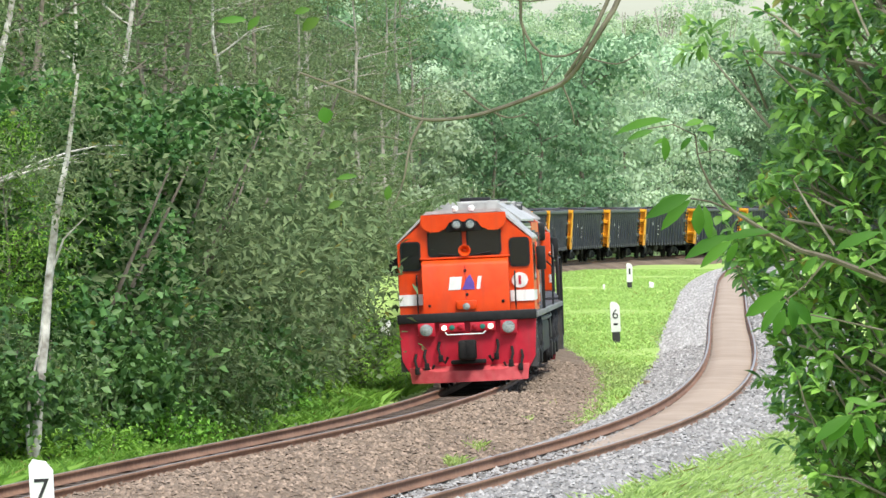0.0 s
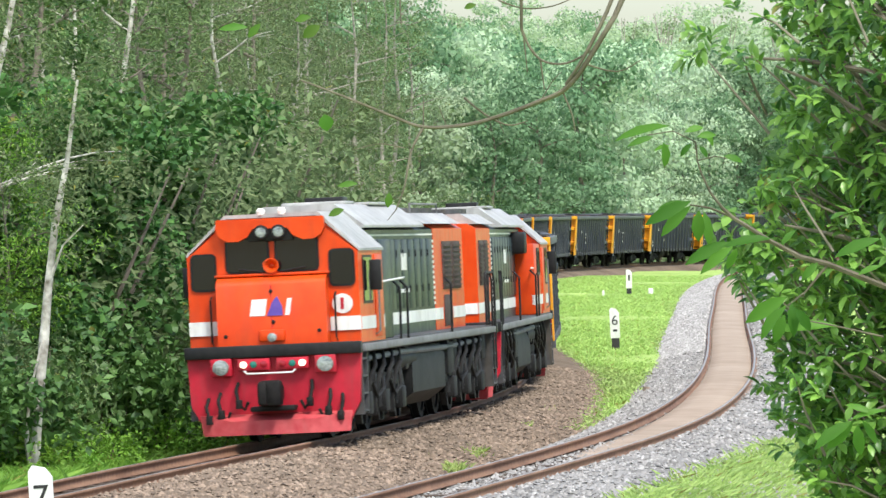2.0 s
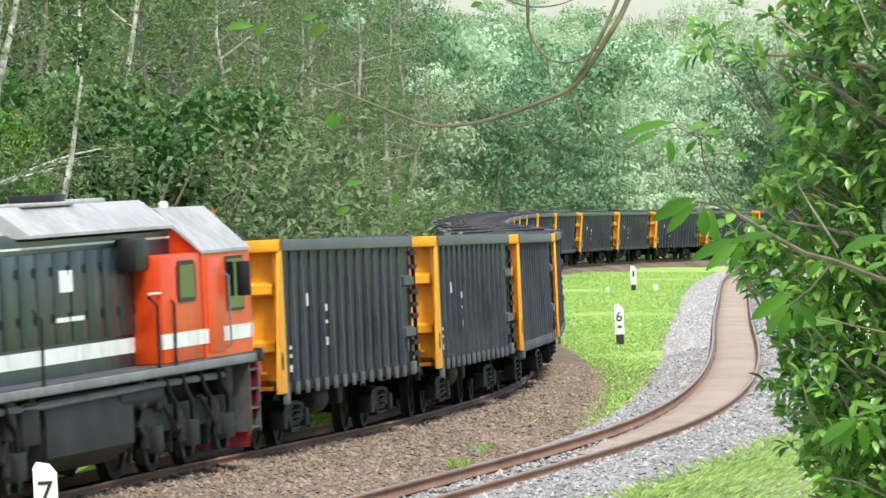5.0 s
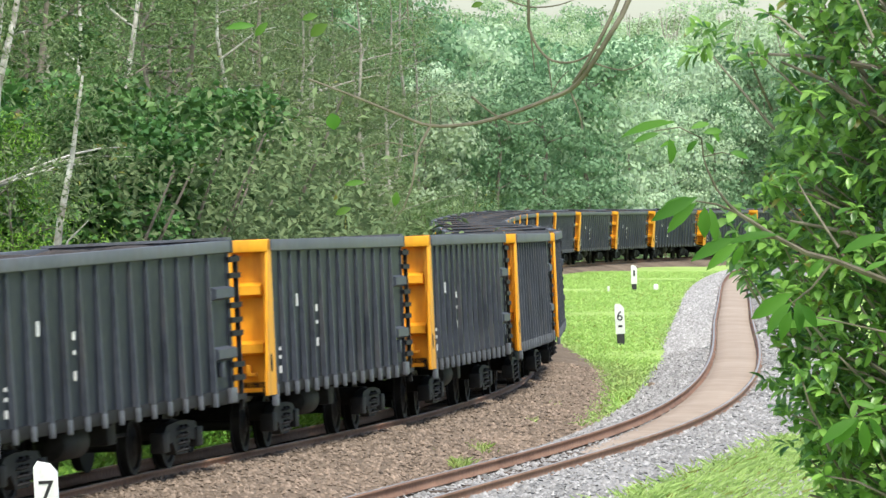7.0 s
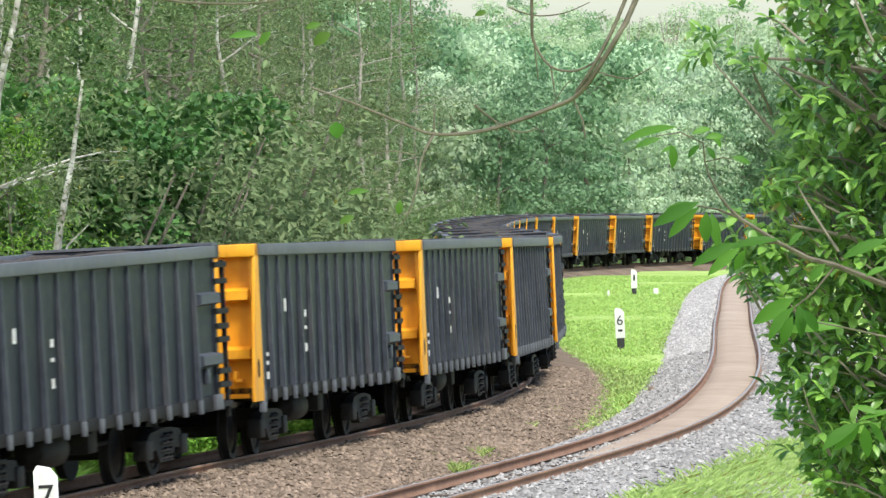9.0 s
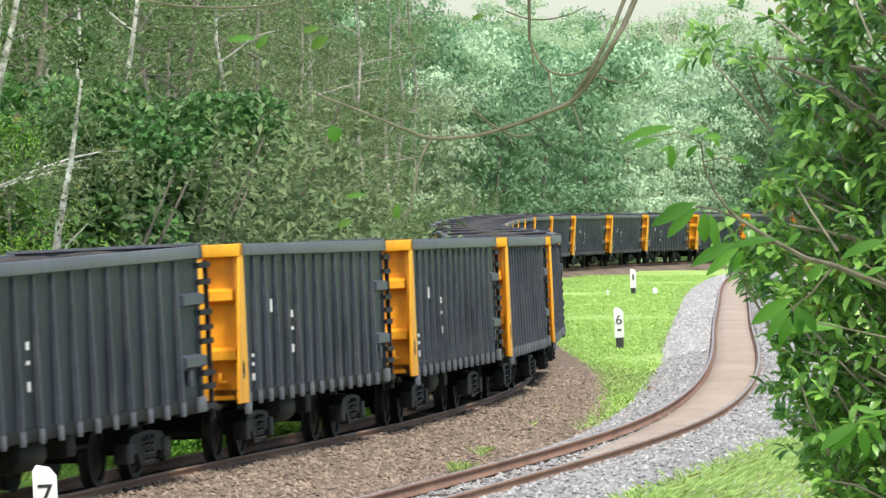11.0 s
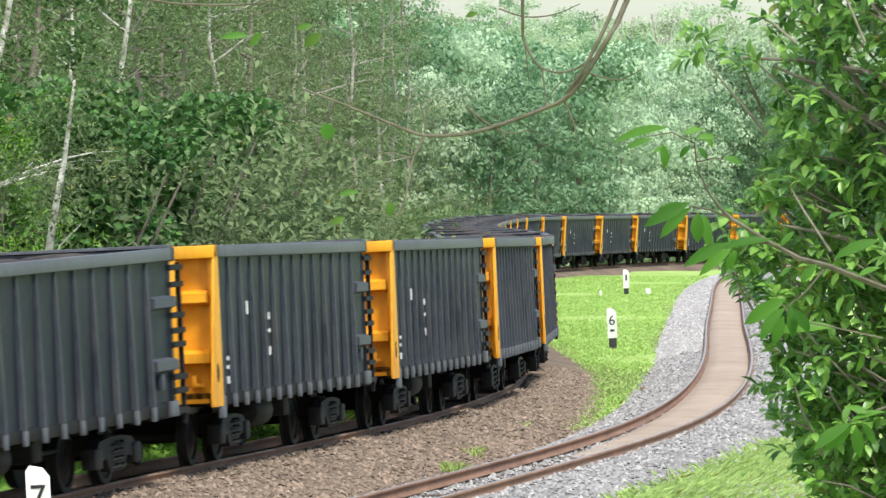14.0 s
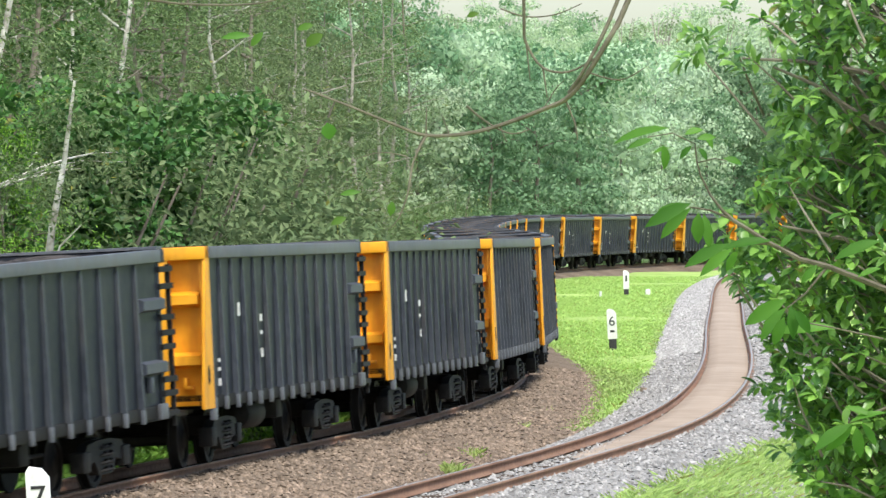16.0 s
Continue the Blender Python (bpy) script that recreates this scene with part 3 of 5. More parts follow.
def build_wagon(wheels):
    w = thing("coal_wagon", "slate-grey ribbed open coal wagon with amber front end wall, loaded", "freight wagon", "coal wagons of the train")
    for k in (-1, 1):
        side = Build()
        side.prism([(k * (WW - 0.05), WH - 0.16), (k * (WW + 0.0), WH - 0.16), (k * (WW - 0.03), WB), (k * (WW - 0.08), WB)], -WL, WL, "x")
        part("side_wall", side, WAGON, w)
        for i in range(14):
            x = -WL + 1.02 + i * (2 * WL - 1.1) / 13
            rib = Build()
            rib.prism([(k * (WW - 0.005), WH - 0.17), (k * (WW + 0.03), WH - 0.17), (k * (WW + 0.06), WB + 0.06), (k * (WW + 0.06), WB - 0.02),
                       (k * (WW - 0.02), WB - 0.02)], x - 0.028, x + 0.028, "x")
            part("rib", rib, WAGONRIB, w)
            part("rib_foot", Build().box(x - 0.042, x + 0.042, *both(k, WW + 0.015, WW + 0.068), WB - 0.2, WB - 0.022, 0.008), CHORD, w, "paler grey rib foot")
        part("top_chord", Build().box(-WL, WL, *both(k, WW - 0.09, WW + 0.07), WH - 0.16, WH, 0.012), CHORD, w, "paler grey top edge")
        part("side_sill", Build().box(-WL, WL, *both(k, WW - 0.16, WW + 0.01), WB - 0.16, WB, 0.01), GRIME, w)
        for x, z, a, h in ((3.42, 2.02, 0.045, 0.18), (1.9, 1.92, 0.035, 0.1), (1.9, 1.74, 0.03, 0.05), (1.9, 1.42, 0.02, 0.12), (4.85, 1.3, 0.018, 0.05), (4.85, 1.42, 0.018, 0.05), (4.85, 1.1, 0.018, 0.1)):
            part("marking", Build().box(x - a, x + a, *both(k, WW - 0.03, WW + 0.004), z, z + h), WHITE, w, "small white painted marking")
        # plain rear bay with two ledges, a lamp bracket and the ladder behind it
        for z in (1.47, 2.28):
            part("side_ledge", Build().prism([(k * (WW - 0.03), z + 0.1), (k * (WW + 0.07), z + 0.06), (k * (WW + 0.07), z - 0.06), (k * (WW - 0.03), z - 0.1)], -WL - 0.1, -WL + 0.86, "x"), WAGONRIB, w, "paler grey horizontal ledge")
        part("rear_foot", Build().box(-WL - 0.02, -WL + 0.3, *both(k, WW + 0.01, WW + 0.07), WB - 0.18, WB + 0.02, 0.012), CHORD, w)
        part("lamp_bracket", Build().box(-WL + 0.5, -WL + 0.62, *both(k, WW - 0.02, WW + 0.05), 1.16, 1.36, 0.01), WAGONRIB, w)
        ladder = part("ladder", Build().box(-WL - 0.5, -WL - 0.45, *both(k, WW - 0.03, WW + 0.03), WB - 0.3, WH - 0.2), GRIME, w, "dark ladder at the corner")
        for z in (0.86, 1.12, 1.3, 1.72, 1.9, 2.1, 2.5, 2.72):
            part("rung", Build().box(-WL - 0.56, -WL + 0.02, *both(k, WW - 0.05, WW + 0.05), z - 0.036, z + 0.036), GRIME, ladder)
    for e, paint, note in ((-1, WAGON, "slate-grey rear end wall"), (1, YELLOW, "amber painted front end wall")):
        wall = part("end_wall", Build().box(*both(e, WL - 0.06, WL), -WW + 0.05, WW - 0.05, WB - 0.12, WH - 0.01), paint, w, note)
        for k in (-1, 1):
            part("corner_post", Build().box(*both(e, WL - 0.04, WL + 0.1), *both(k, WW - 0.07, WW + 0.01), WB - 0.16, WH, 0.012), paint, wall)
            part("inner_post", Build().box(*both(e, WL, WL + 0.2), *both(k, 0.62, 0.8), WB - 0.12, WH - 0.02, 0.015), paint, wall)
            if e > 0:
                gusset = part("gusset", Build().prism([(WL - 0.03, WH), (WL + 0.16, WH), (WL + 0.62, WB - 0.02), (WL + 0.62, WB - 0.16), (WL - 0.03, WB - 0.16)], *both(k, WW + 0.012, WW + 0.05)), paint, wall, "sloping amber corner plate")
                slot = [(WL + 0.28 + 0.07 * math.cos(q * math.pi / 6), 1.27 + 0.13 * math.sin(q * math.pi / 6)) for q in range(12)]
                part("lashing_slot", Build().prism(slot, *both(k, WW + 0.04, WW + 0.056)), GRIME, gusset, "dark oval slot")
                part("corner_foot", Build().box(WL - 0.1, WL + 0.1, *both(k, WW - 0.0, WW + 0.07), WB - 0.32, WB - 0.165, 0.01), CHORD, w)
        part("end_top_beam", Build().box(*both(e, WL, WL + 0.22), -WW - 0.05, WW + 0.05, WH - 0.17, WH + 0.004, 0.015), paint, wall)
        top = WH + (0.04 if e < 0 else 0.014)
        part("end_cap", Build().box(*both(e, WL - 0.07, WL + (0.2 if e < 0 else 0.1)), -WW - 0.03, WW + 0.03, WH + 0.006, top), CHORD if e < 0 else COAL, wall, "coal-dusted top of the end wall")
        for z in (1.47, 2.28):
            part("end_rib", Build().prism([(e * WL, z + 0.11), (e * (WL + 0.17), z + 0.06), (e * (WL + 0.17), z - 0.06), (e * WL, z - 0.1)], -WW + 0.08, WW - 0.08), paint, wall)
        if e > 0:
            part("jack_bracket", Build().box(WL, WL + 0.09, 0.92, 0.98, 1.08, 1.24, 0.01).box(WL, WL + 0.09, 0.92, 1.06, 1.08, 1.13, 0.01), paint, wall)
        part("end_platform", Build().box(*both(e, WL, WL + 1.1), -0.95, 0.95, WB - 0.24, WB - 0.165, 0.01), GRIME, w)
        hook = Build()
        hook.box(*both(e, WL + 0.5, WL + 1.2), -0.09, 0.09, 0.66, 0.86, 0.02)
        hook.box(*both(e, WL + 1.1, WL + 1.34), -0.16, 0.16, 0.6, 0.92, 0.04)
        part("coupler", hook, GRIME, w)
    load = Build()
    rng = random.Random(4)
    nx, ny = 26, 8
    load.add([((-WL + 0.08) + i * (2 * WL - 0.16) / nx, -WW + 0.1 + j * (2 * WW - 0.2) / ny,
               WH - 0.16 + 0.14 * math.sin(math.pi * j / ny) * (0.6 + 0.4 * math.sin(i * 0.9)) + rng.uniform(-0.05, 0.05)) for i in range(nx + 1) for j in range(ny + 1)],
             [(i * (ny + 1) + j, (i + 1) * (ny + 1) + j, (i + 1) * (ny + 1) + j + 1, i * (ny + 1) + j + 1) for i in range(nx) for j in range(ny)])
    part("coal_load", load, COAL, w, "dark brown coal heap", False)
    frame_b = Build().box(-WL - 0.6, WL + 0.6, -0.22, 0.22, 0.68, 0.98, 0.01)
    for x in (-4.0, -2.0, 0.0, 2.0, 4.0):
        frame_b.box(x - 0.08, x + 0.08, -WW + 0.1, WW - 0.1, WB - 0.2, WB - 0.02)
    frame_b.box(-WL, WL, -WW + 0.1, WW - 0.1, WB - 0.06, WB + 0.02)
    part("underframe", frame_b, GRIME, w)
    tank = Build().ring((0.9, 0.75, 0.62), "x", [(0.05, -0.62), (0.19, -0.56), (0.22, -0.5), (0.22, 0.5), (0.19, 0.56), (0.05, 0.62)], 20)
    part("air_tank", tank, GRIME, w)
    part("brake_gear", Build().box(-0.9, -0.5, 0.5, 0.95, 0.5, 0.85, 0.03).rod((-2.6, 0.6, 0.55), (2.6, 0.6, 0.55), 0.03, 8).box(-0.2, 0.1, -0.9, -0.5, 0.48, 0.82, 0.03), GRIME, w)
    for x in (-3.65, 3.65):
        wagon_bogie(w, x, wheels)
    return w


LL = 8.5        # half length of the locomotive over couplers


def loco_bogie(loco, x, wheels):
    for k in (-1, 1):
        b = Build()
        y = k * 1.05
        b.prism([(x - 2.35, 0.72), (x - 2.2, 0.95), (x + 2.2, 0.95), (x + 2.35, 0.72), (x + 2.2, 0.6), (x - 2.2, 0.6)], y - 0.08, y + 0.08)
        part("bogie_frame", b, GREASE, loco)
        for a in (-1.75, 0.0, 1.75):
            gear = Build()
            gear.box(x + a - 0.2, x + a + 0.2, y - 0.12 + k * 0.05, y + 0.12 + k * 0.05, 0.34, 0.7, 0.03)
            for c in (-0.32, 0.32):
                gear.rod((x + a + c, y + k * 0.05, 0.42), (x + a + c, y + k * 0.05, 0.74), 0.065, 8)
                gear.prism([(x + a + c - 0.08, 0.42), (x + a + c + 0.08, 0.42), (x + a + c * 0.6 + 0.05, 0.2), (x + a + c * 0.6 - 0.05, 0.2)], y - 0.05, y + 0.05)
            part("axle_box", gear, GREASE, loco)
        for a in (-1.1, 0.75):
            part("brake_cylinder", Build().box(x + a - 0.2, x + a + 0.2, y - 0.05, y + 0.1, 0.74, 1.0, 0.04), GREASE, loco)
            part("brake_hanger", Build().box(x + a + 0.24, x + a + 0.31, y - 0.06, y + 0.14, 0.3, 0.95, 0.01), GREASE, loco)
            part("brake_pipe", Build().tube([(x + a - 0.4, y + k * 0.14, 1.0), (x + a - 0.1, y + k * 0.2, 0.72), (x + a + 0.25, y + k * 0.15, 0.6), (x + a + 0.55, y + k * 0.12, 0.85)], 0.03, 6), GREASE, loco)
        part("sand_pipe", Build().tube([(x - 2.4, y, 1.1), (x - 2.42, y, 0.7), (x - 2.3, y * 0.9, 0.25)], 0.035, 8), GRIME, loco)
    for a in (-1.75, 0.0, 1.75):
        wheels.append(wheelset(loco, x + a, 0.505))


def build_loco(wheels):
    """Six-axle diesel locomotive: cab at +x, hood to -x."""
    L = thing("diesel_locomotive", "orange and dark green diesel locomotive with white stripe and red plough", "locomotive", "two locomotives of the train")
    xf = LL - 0.85                     # cab front
    body = [(-1.28, 1.5), (1.28, 1.5), (1.28, 2.93), (0.66, 3.5), (-0.66, 3.5), (-1.28, 2.93)]
    cab = part("cab", Build().prism(body, xf - 2.45, xf - 0.12, "x"), ORANGE, L, "bright orange cab")
    part("cab_roof", Build().prism([(1.3, 2.93), (0.68, 3.51), (-0.68, 3.51), (-1.3, 2.93), (-1.3, 2.97), (-0.7, 3.57), (0.7, 3.57), (1.3, 2.97)], xf - 2.5, xf - 0.06, "x"), ROOF, cab, "pale grey cab roof")
    front = [(-1.28, 1.5), (1.28, 1.5), (1.28, 2.93), (0.62, 3.46), (-0.62, 3.46), (-1.28, 2.93)]
    part("front_panel", Build().prism(front, xf - 0.118, xf - 0.02, "x"), ORANGE, cab)
    part("front_brow", Build().prism([(-0.8, 3.5), (0.8, 3.5), (0.82, 3.34), (0.76, 3.22), (0.64, 3.15), (0.48, 3.15), (0.34, 3.22), (0.26, 3.34), (-0.26, 3.34), (-0.34, 3.22), (-0.48, 3.15), (-0.64, 3.15), (-0.76, 3.22), (-0.82, 3.34)], xf - 0.02, xf + 0.1, "x"), ORANGE, cab, "orange visor above the windscreen")
    nose = Build().prism([(xf - 0.02, 1.5), (xf + 0.26, 1.5), (xf + 0.26, 2.46), (xf + 0.2, 2.54), (xf - 0.02, 2.62)], -0.82, 0.82)
    part("nose", nose, ORANGE, cab)
    part("nose_ledge", Build().box(xf + 0.0, xf + 0.1, -0.86, 0.86, 2.6, 2.64, 0.01), ORANGE, cab)
    def rounded(y0, y1, z0, z1, r):
        pts = []
        for cy, cz, a0 in ((y1 - r, z1 - r, 0), (y0 + r, z1 - r, 90), (y0 + r, z0 + r, 180), (y1 - r, z0 + r, 270)):
            pts += [(cy + r * math.cos(radians(a0 + a)), cz + r * math.sin(radians(a0 + a))) for a in (0, 30, 60, 90)]
        return pts
    for k in (-1, 1):
        y0, y1 = both(k, 0.07, 0.67)
        win = part("windscreen", Build().prism(rounded(y0 - 0.03, y1 + 0.03, 2.65, 3.21, 0.08), xf - 0.03, xf + 0.005, "x"), BLACK, cab, "black rubber window seal")
        part("pane", Build().prism(rounded(y0, y1, 2.68, 3.18, 0.06), xf - 0.02, xf + 0.012, "x"), GLASS, win, "dark glass")
        part("wiper", Build().rod((xf + 0.03, k * 0.1, 2.66), (xf + 0.03, k * 0.5, 2.72), 0.012, 6), BLACK, cab)
        y0, y1 = both(k, 0.87, 1.2)
        win = part("front_door_window", Build().prism(rounded(y0 - 0.03, y1 + 0.03, 2.39, 2.98, 0.08), xf - 0.03, xf + 0.005, "x"), BLACK, cab, "black window seal")
        part("pane", Build().prism(rounded(y0, y1, 2.42, 2.95, 0.06), xf - 0.02, xf + 0.012, "x"), GLASS, win, "dark glass")
        part("nose_stripe", Build().box(xf - 0.02, xf + 0.004, *both(k, 0.83, 1.285), 1.7, 1.92), WHITE, cab, "white stripe")
        part("front_handrail", Build().tube([(xf + 0.02, k * 0.93, 1.55), (xf + 0.12, k * 0.93, 1.6), (xf + 0.12, k * 0.93, 2.25), (xf + 0.02, k * 0.93, 2.3)], 0.016, 8), BLACK, cab)
        part("side_stripe", Build().box(xf - 2.46, xf - 0.12, *both(k, 1.2, 1.288), 1.7, 1.9), WHITE, cab, "white stripe")
        win = part("cab_side_window", Build().prism([(xf - 1.3, 2.1), (xf - 0.4, 2.1), (xf - 0.4, 2.86), (xf - 1.3, 2.86)], *both(k, 1.2, 1.29)), BLACK, cab, "black window frame")
        part("pane", Build().prism([(xf - 1.24, 2.14), (xf - 0.46, 2.14), (xf - 0.46, 2.82), (xf - 1.24, 2.82)], *both(k, 1.21, 1.296)), GLASS, win, "dark glass")
        part("cab_door", Build().box(xf - 2.3, xf - 1.55, *both(k, 1.2, 1.3), 1.56, 2.86, 0.01), ORANGE, cab)
        part("mirror", Build().box(xf - 0.9, xf - 0.8, *both(k, 1.32, 1.5), 2.3, 2.78, 0.02), BLACK, cab)
        part("grab_rail", Build().tube([(xf - 1.45, k * 1.29, 1.6), (xf - 1.45, k * 1.36, 1.65), (xf - 1.45, k * 1.36, 2.6), (xf - 1.45, k * 1.29, 2.65)], 0.016, 8), LIGHTGREY, cab)
        y = k * 0.13
        lamp = part("headlight", Build().ring((xf + 0.13, y - 0.0, 3.28), "x", [(0.11, -0.1), (0.115, 0.0), (0.1, 0.02), (0.085, 0.02)], 20), BLACK, cab, "round twin headlight")
        part("lens", Build().ring((xf + 0.145, y, 3.28), "x", [(0.085, -0.01), (0.075, 0.012), (0.035, 0.022)], 18), LENS, lamp)
        part("roof_beacon", Build().ring((xf - 0.1, y * 1.2, 3.6), "z", [(0.06, -0.05), (0.065, 0.02), (0.035, 0.06)], 14), WHITE, cab, "small white roof lamp")
    part("headlight_plate", Build().box(xf + 0.03, xf + 0.07, -0.34, 0.34, 3.14, 3.42, 0.02), BLACK, cab)
    part("horn", Build().ring((xf + 0.05, 0, 2.76), "x", [(0.03, -0.08), (0.05, 0.0), (0.12, 0.1), (0.1, 0.1), (0.03, 0.0)], 20), ORANGE, cab, "orange horn trumpet")
    # the maker's emblem and the round number disc, as plain shapes
    emblem = part("emblem", Build().prism([(-0.33, 1.98), (-0.1, 1.98), (-0.06, 2.24), (-0.29, 2.24)], xf + 0.255, xf + 0.268, "x"), WHITE, cab, "white slanted emblem field")
    part("emblem_field", Build().prism([(0.2, 1.98), (0.27, 1.98), (0.31, 2.24), (0.24, 2.24)], xf + 0.255, xf + 0.268, "x"), WHITE, emblem)
    part("emblem_wedge", Build().prism([(-0.07, 1.98), (0.17, 1.98), (0.16, 2.12), (0.09, 2.28), (0.02, 2.2)], xf + 0.256, xf + 0.272, "x"), BLUE, emblem, "violet blue wedge")
    part("number_disc", Build().ring((xf + 0.0, 1.02, 2.12), "x", [(0.155, -0.02), (0.155, 0.006), (0.02, 0.008)], 24), WHITE, cab, "round white number disc")
    part("number_bar", Build().box(xf + 0.0, xf + 0.014, 0.995, 1.045, 2.03, 2.21), RED, cab)
    part("nose_seam", Build().box(xf + 0.255, xf + 0.264, -0.006, 0.006, 1.78, 2.46), RED, cab)
    for y, z in ((0.7, 1.72), (-0.7, 1.68), (0.0, 2.36), (0.02, 1.88)):
        part("nose_fitting", Build().ring((xf + 0.26, y, z), "x", [(0.03, -0.01), (0.03, 0.015), (0.01, 0.025)], 10), GRIME, cab)
    part("nose_box", Build().box(xf + 0.24, xf + 0.32, -0.19, 0.19, 1.58, 1.76, 0.02), ORANGE, cab)
    part("nose_lamp", Build().ring((xf + 0.32, 0.0, 1.64), "x", [(0.07, -0.03), (0.07, 0.01), (0.03, 0.03)], 16), LENS, cab)
    # frame, pilot and plough
    frame_ = part("main_frame", Build().box(-xf - 0.2, xf + 0.28, -1.28, 1.28, 1.34, 1.5, 0.015), GREY, L, "grey frame and walkway")
    for k in (-1, 1):
        part("walkway_edge", Build().box(-xf, xf - 0.1, *both(k, 1.27, 1.33), 1.36, 1.47, 0.01), LIGHTGREY, frame_, "pale grey walkway edge")
    for e in (-1, 1):
        part("end_sill", Build().box(*both(e, xf + 0.2, xf + 0.36), -1.32, 1.32, 1.34, 1.53, 0.02), BLACK, frame_, "black end sill")
        pilot = part("pilot", Build().prism([(-1.3, 1.34), (1.3, 1.34), (1.26, 0.6), (1.1, 0.3), (-1.1, 0.3), (-1.26, 0.6)], *both(e, xf + 0.08, xf + 0.24), "x"), RED, L, "red pilot plate")
        plough = Build()
        a, b = e * (xf + 0.24), e * (xf + 0.52)
        plough.add([(a, -1.14, 0.46), (a, 1.14, 0.46), (b, 0.8, 0.14), (b, -0.8, 0.14), (a, -1.1, 0.14), (a, 1.1, 0.14), (b, 0.62, 0.36), (b, -0.62, 0.36)],
                   [(0, 1, 6, 7), (7, 6, 2, 3), (0, 7, 3, 4), (1, 5, 2, 6), (4, 3, 2, 5), (0, 4, 5, 1)])
        part("plough", plough, PINKRED, pilot, "faded red plough blade")
        hook = Build().box(*both(e, xf + 0.2, LL - 0.2), -0.13, 0.13, 0.66, 0.9, 0.03)
        hook.box(*both(e, LL - 0.3, LL - 0.06), -0.17, 0.17, 0.58, 0.98, 0.05).box(*both(e, LL - 0.1, LL + 0.02), -0.17, -0.03, 0.6, 0.96, 0.04)
        hook.box(*both(e, xf + 0.24, LL - 0.25), -0.33, 0.33, 0.5, 0.58, 0.02)
        part("coupler", hook, GRIME, L)
        part("uncoupling_lever", Build().tube([(e * (xf + 0.42), -0.42, 1.14), (e * (xf + 0.44), -0.38, 1.09), (e * (xf + 0.44), 0.3, 1.09), (e * (xf + 0.42), 0.34, 1.14)], 0.014, 6), WHITE, pilot)
        for k in (-1, 1):
            lamp = part("ditch_lamp", Build().box(*both(e, xf + 0.22, xf + 0.36), *both(k, 0.62, 0.94), 1.06, 1.34, 0.02), RED, pilot, "red lamp box")
            part("lens", Build().ring((e * (xf + 0.38), k * 0.78, 1.2), "x", [(0.125, -0.03), (0.12, 0.02), (0.05, 0.04)] if e > 0 else [(0.125, 0.03), (0.12, -0.02), (0.05, -0.04)], 20), LENS, lamp)
            row = part("marker_panel", Build().box(*both(e, xf + 0.24, xf + 0.36), *both(k, 0.05, 0.53), 1.14, 1.32, 0.015), RED, pilot)
            for i, (m, y) in enumerate(((REDLENS, 0.14), (GREENLENS, 0.29), (LAMPON, 0.44))):
                part("marker_lens", Build().ring((e * (xf + 0.37), k * y, 1.23), "x", [(0.055, -0.02), (0.052, 0.015), (0.02, 0.025)] if e > 0 else [(0.055, 0.02), (0.052, -0.015), (0.02, -0.025)], 14), m, row, ("red lens", "green lens", "lit white lamp")[i])
            for y, z in ((0.55, 0.95), (0.82, 0.8), (1.0, 0.72)):
                hose = Build().tube([(e * (xf + 0.24), k * y, z), (e * (xf + 0.36), k * (y + 0.02), z - 0.12), (e * (xf + 0.4), k * (y - 0.02), z - 0.32), (e * (xf + 0.34), k * (y - 0.1), z - 0.42), (e * (xf + 0.36), k * (y - 0.16), z - 0.3)], 0.028, 8)
                hose.box(*both(e, xf + 0.3, xf + 0.42), k * (y - 0.02) - 0.045, k * (y - 0.02) + 0.045, z - 0.4, z - 0.26, 0.01)
                part("brake_hose", hose, GRIME, pilot, "dark brake hose")
            steps = Build()
            for i in range(4):
                steps.box(*both(e, xf - 0.35, xf + 0.1), *both(k, 1.06, 1.3), 0.42 + i * 0.27, 0.45 + i * 0.27)
            steps.box(*both(e, xf - 0.38, xf - 0.34), *both(k, 1.06, 1.3), 0.38, 1.36).box(*both(e, xf + 0.08, xf + 0.12), *both(k, 1.06, 1.3), 0.38, 1.36)
            part("boarding_ladder", steps, GREY, L, "grey boarding ladder")
    # long hood
    x0, x1, xo = -xf + 0.55, xf - 2.5, -xf + 4.2
    def hoodline(w, top, s):
        return [(-w, 1.5), (w, 1.5), (w, top - s), (w - s * 1.6, top), (-w + s * 1.6, top), (-w, top - s)]
    hood = part("long_hood", Build().prism(hoodline(0.87, 3.36, 0.1), xo, x1, "x"), GREEN, L, "dark green engine hood")
    rad = part("radiator_hood", Build().prism(hoodline(0.88, 3.37, 0.1), x0, xo - 0.004, "x"), ORANGE, L, "orange radiator hood")
    roof = part("hood_roof", Build().prism([(-1.0, 3.3), (1.0, 3.3), (1.0, 3.34), (0.55, 3.7), (-0.55, 3.7), (-1.0, 3.34)], xo + 1.9, x1 - 0.2, "x"), ROOF, hood, "pale grey sloped hood roof")
    part("roof_hatch", Build().box(xo + 3.0, xo + 5.2, -0.62, 0.62, 3.69, 3.74, 0.02).box(xo + 6.0, xo + 7.0, -0.5, 0.5, 3.69, 3.76, 0.02), ROOF, roof)
    part("exhaust_stack", Build().box(xo + 5.4, xo + 5.9, -0.3, 0.3, 3.69, 3.84, 0.02), BLACK, roof, "black exhaust stack")
    part("radiator_roof", Build().prism([(-0.9, 3.36), (0.9, 3.36), (0.6, 3.56), (-0.6, 3.56)], x0 + 0.3, xo + 1.2, "x"), ROOF, rad, "pale grey radiator roof")
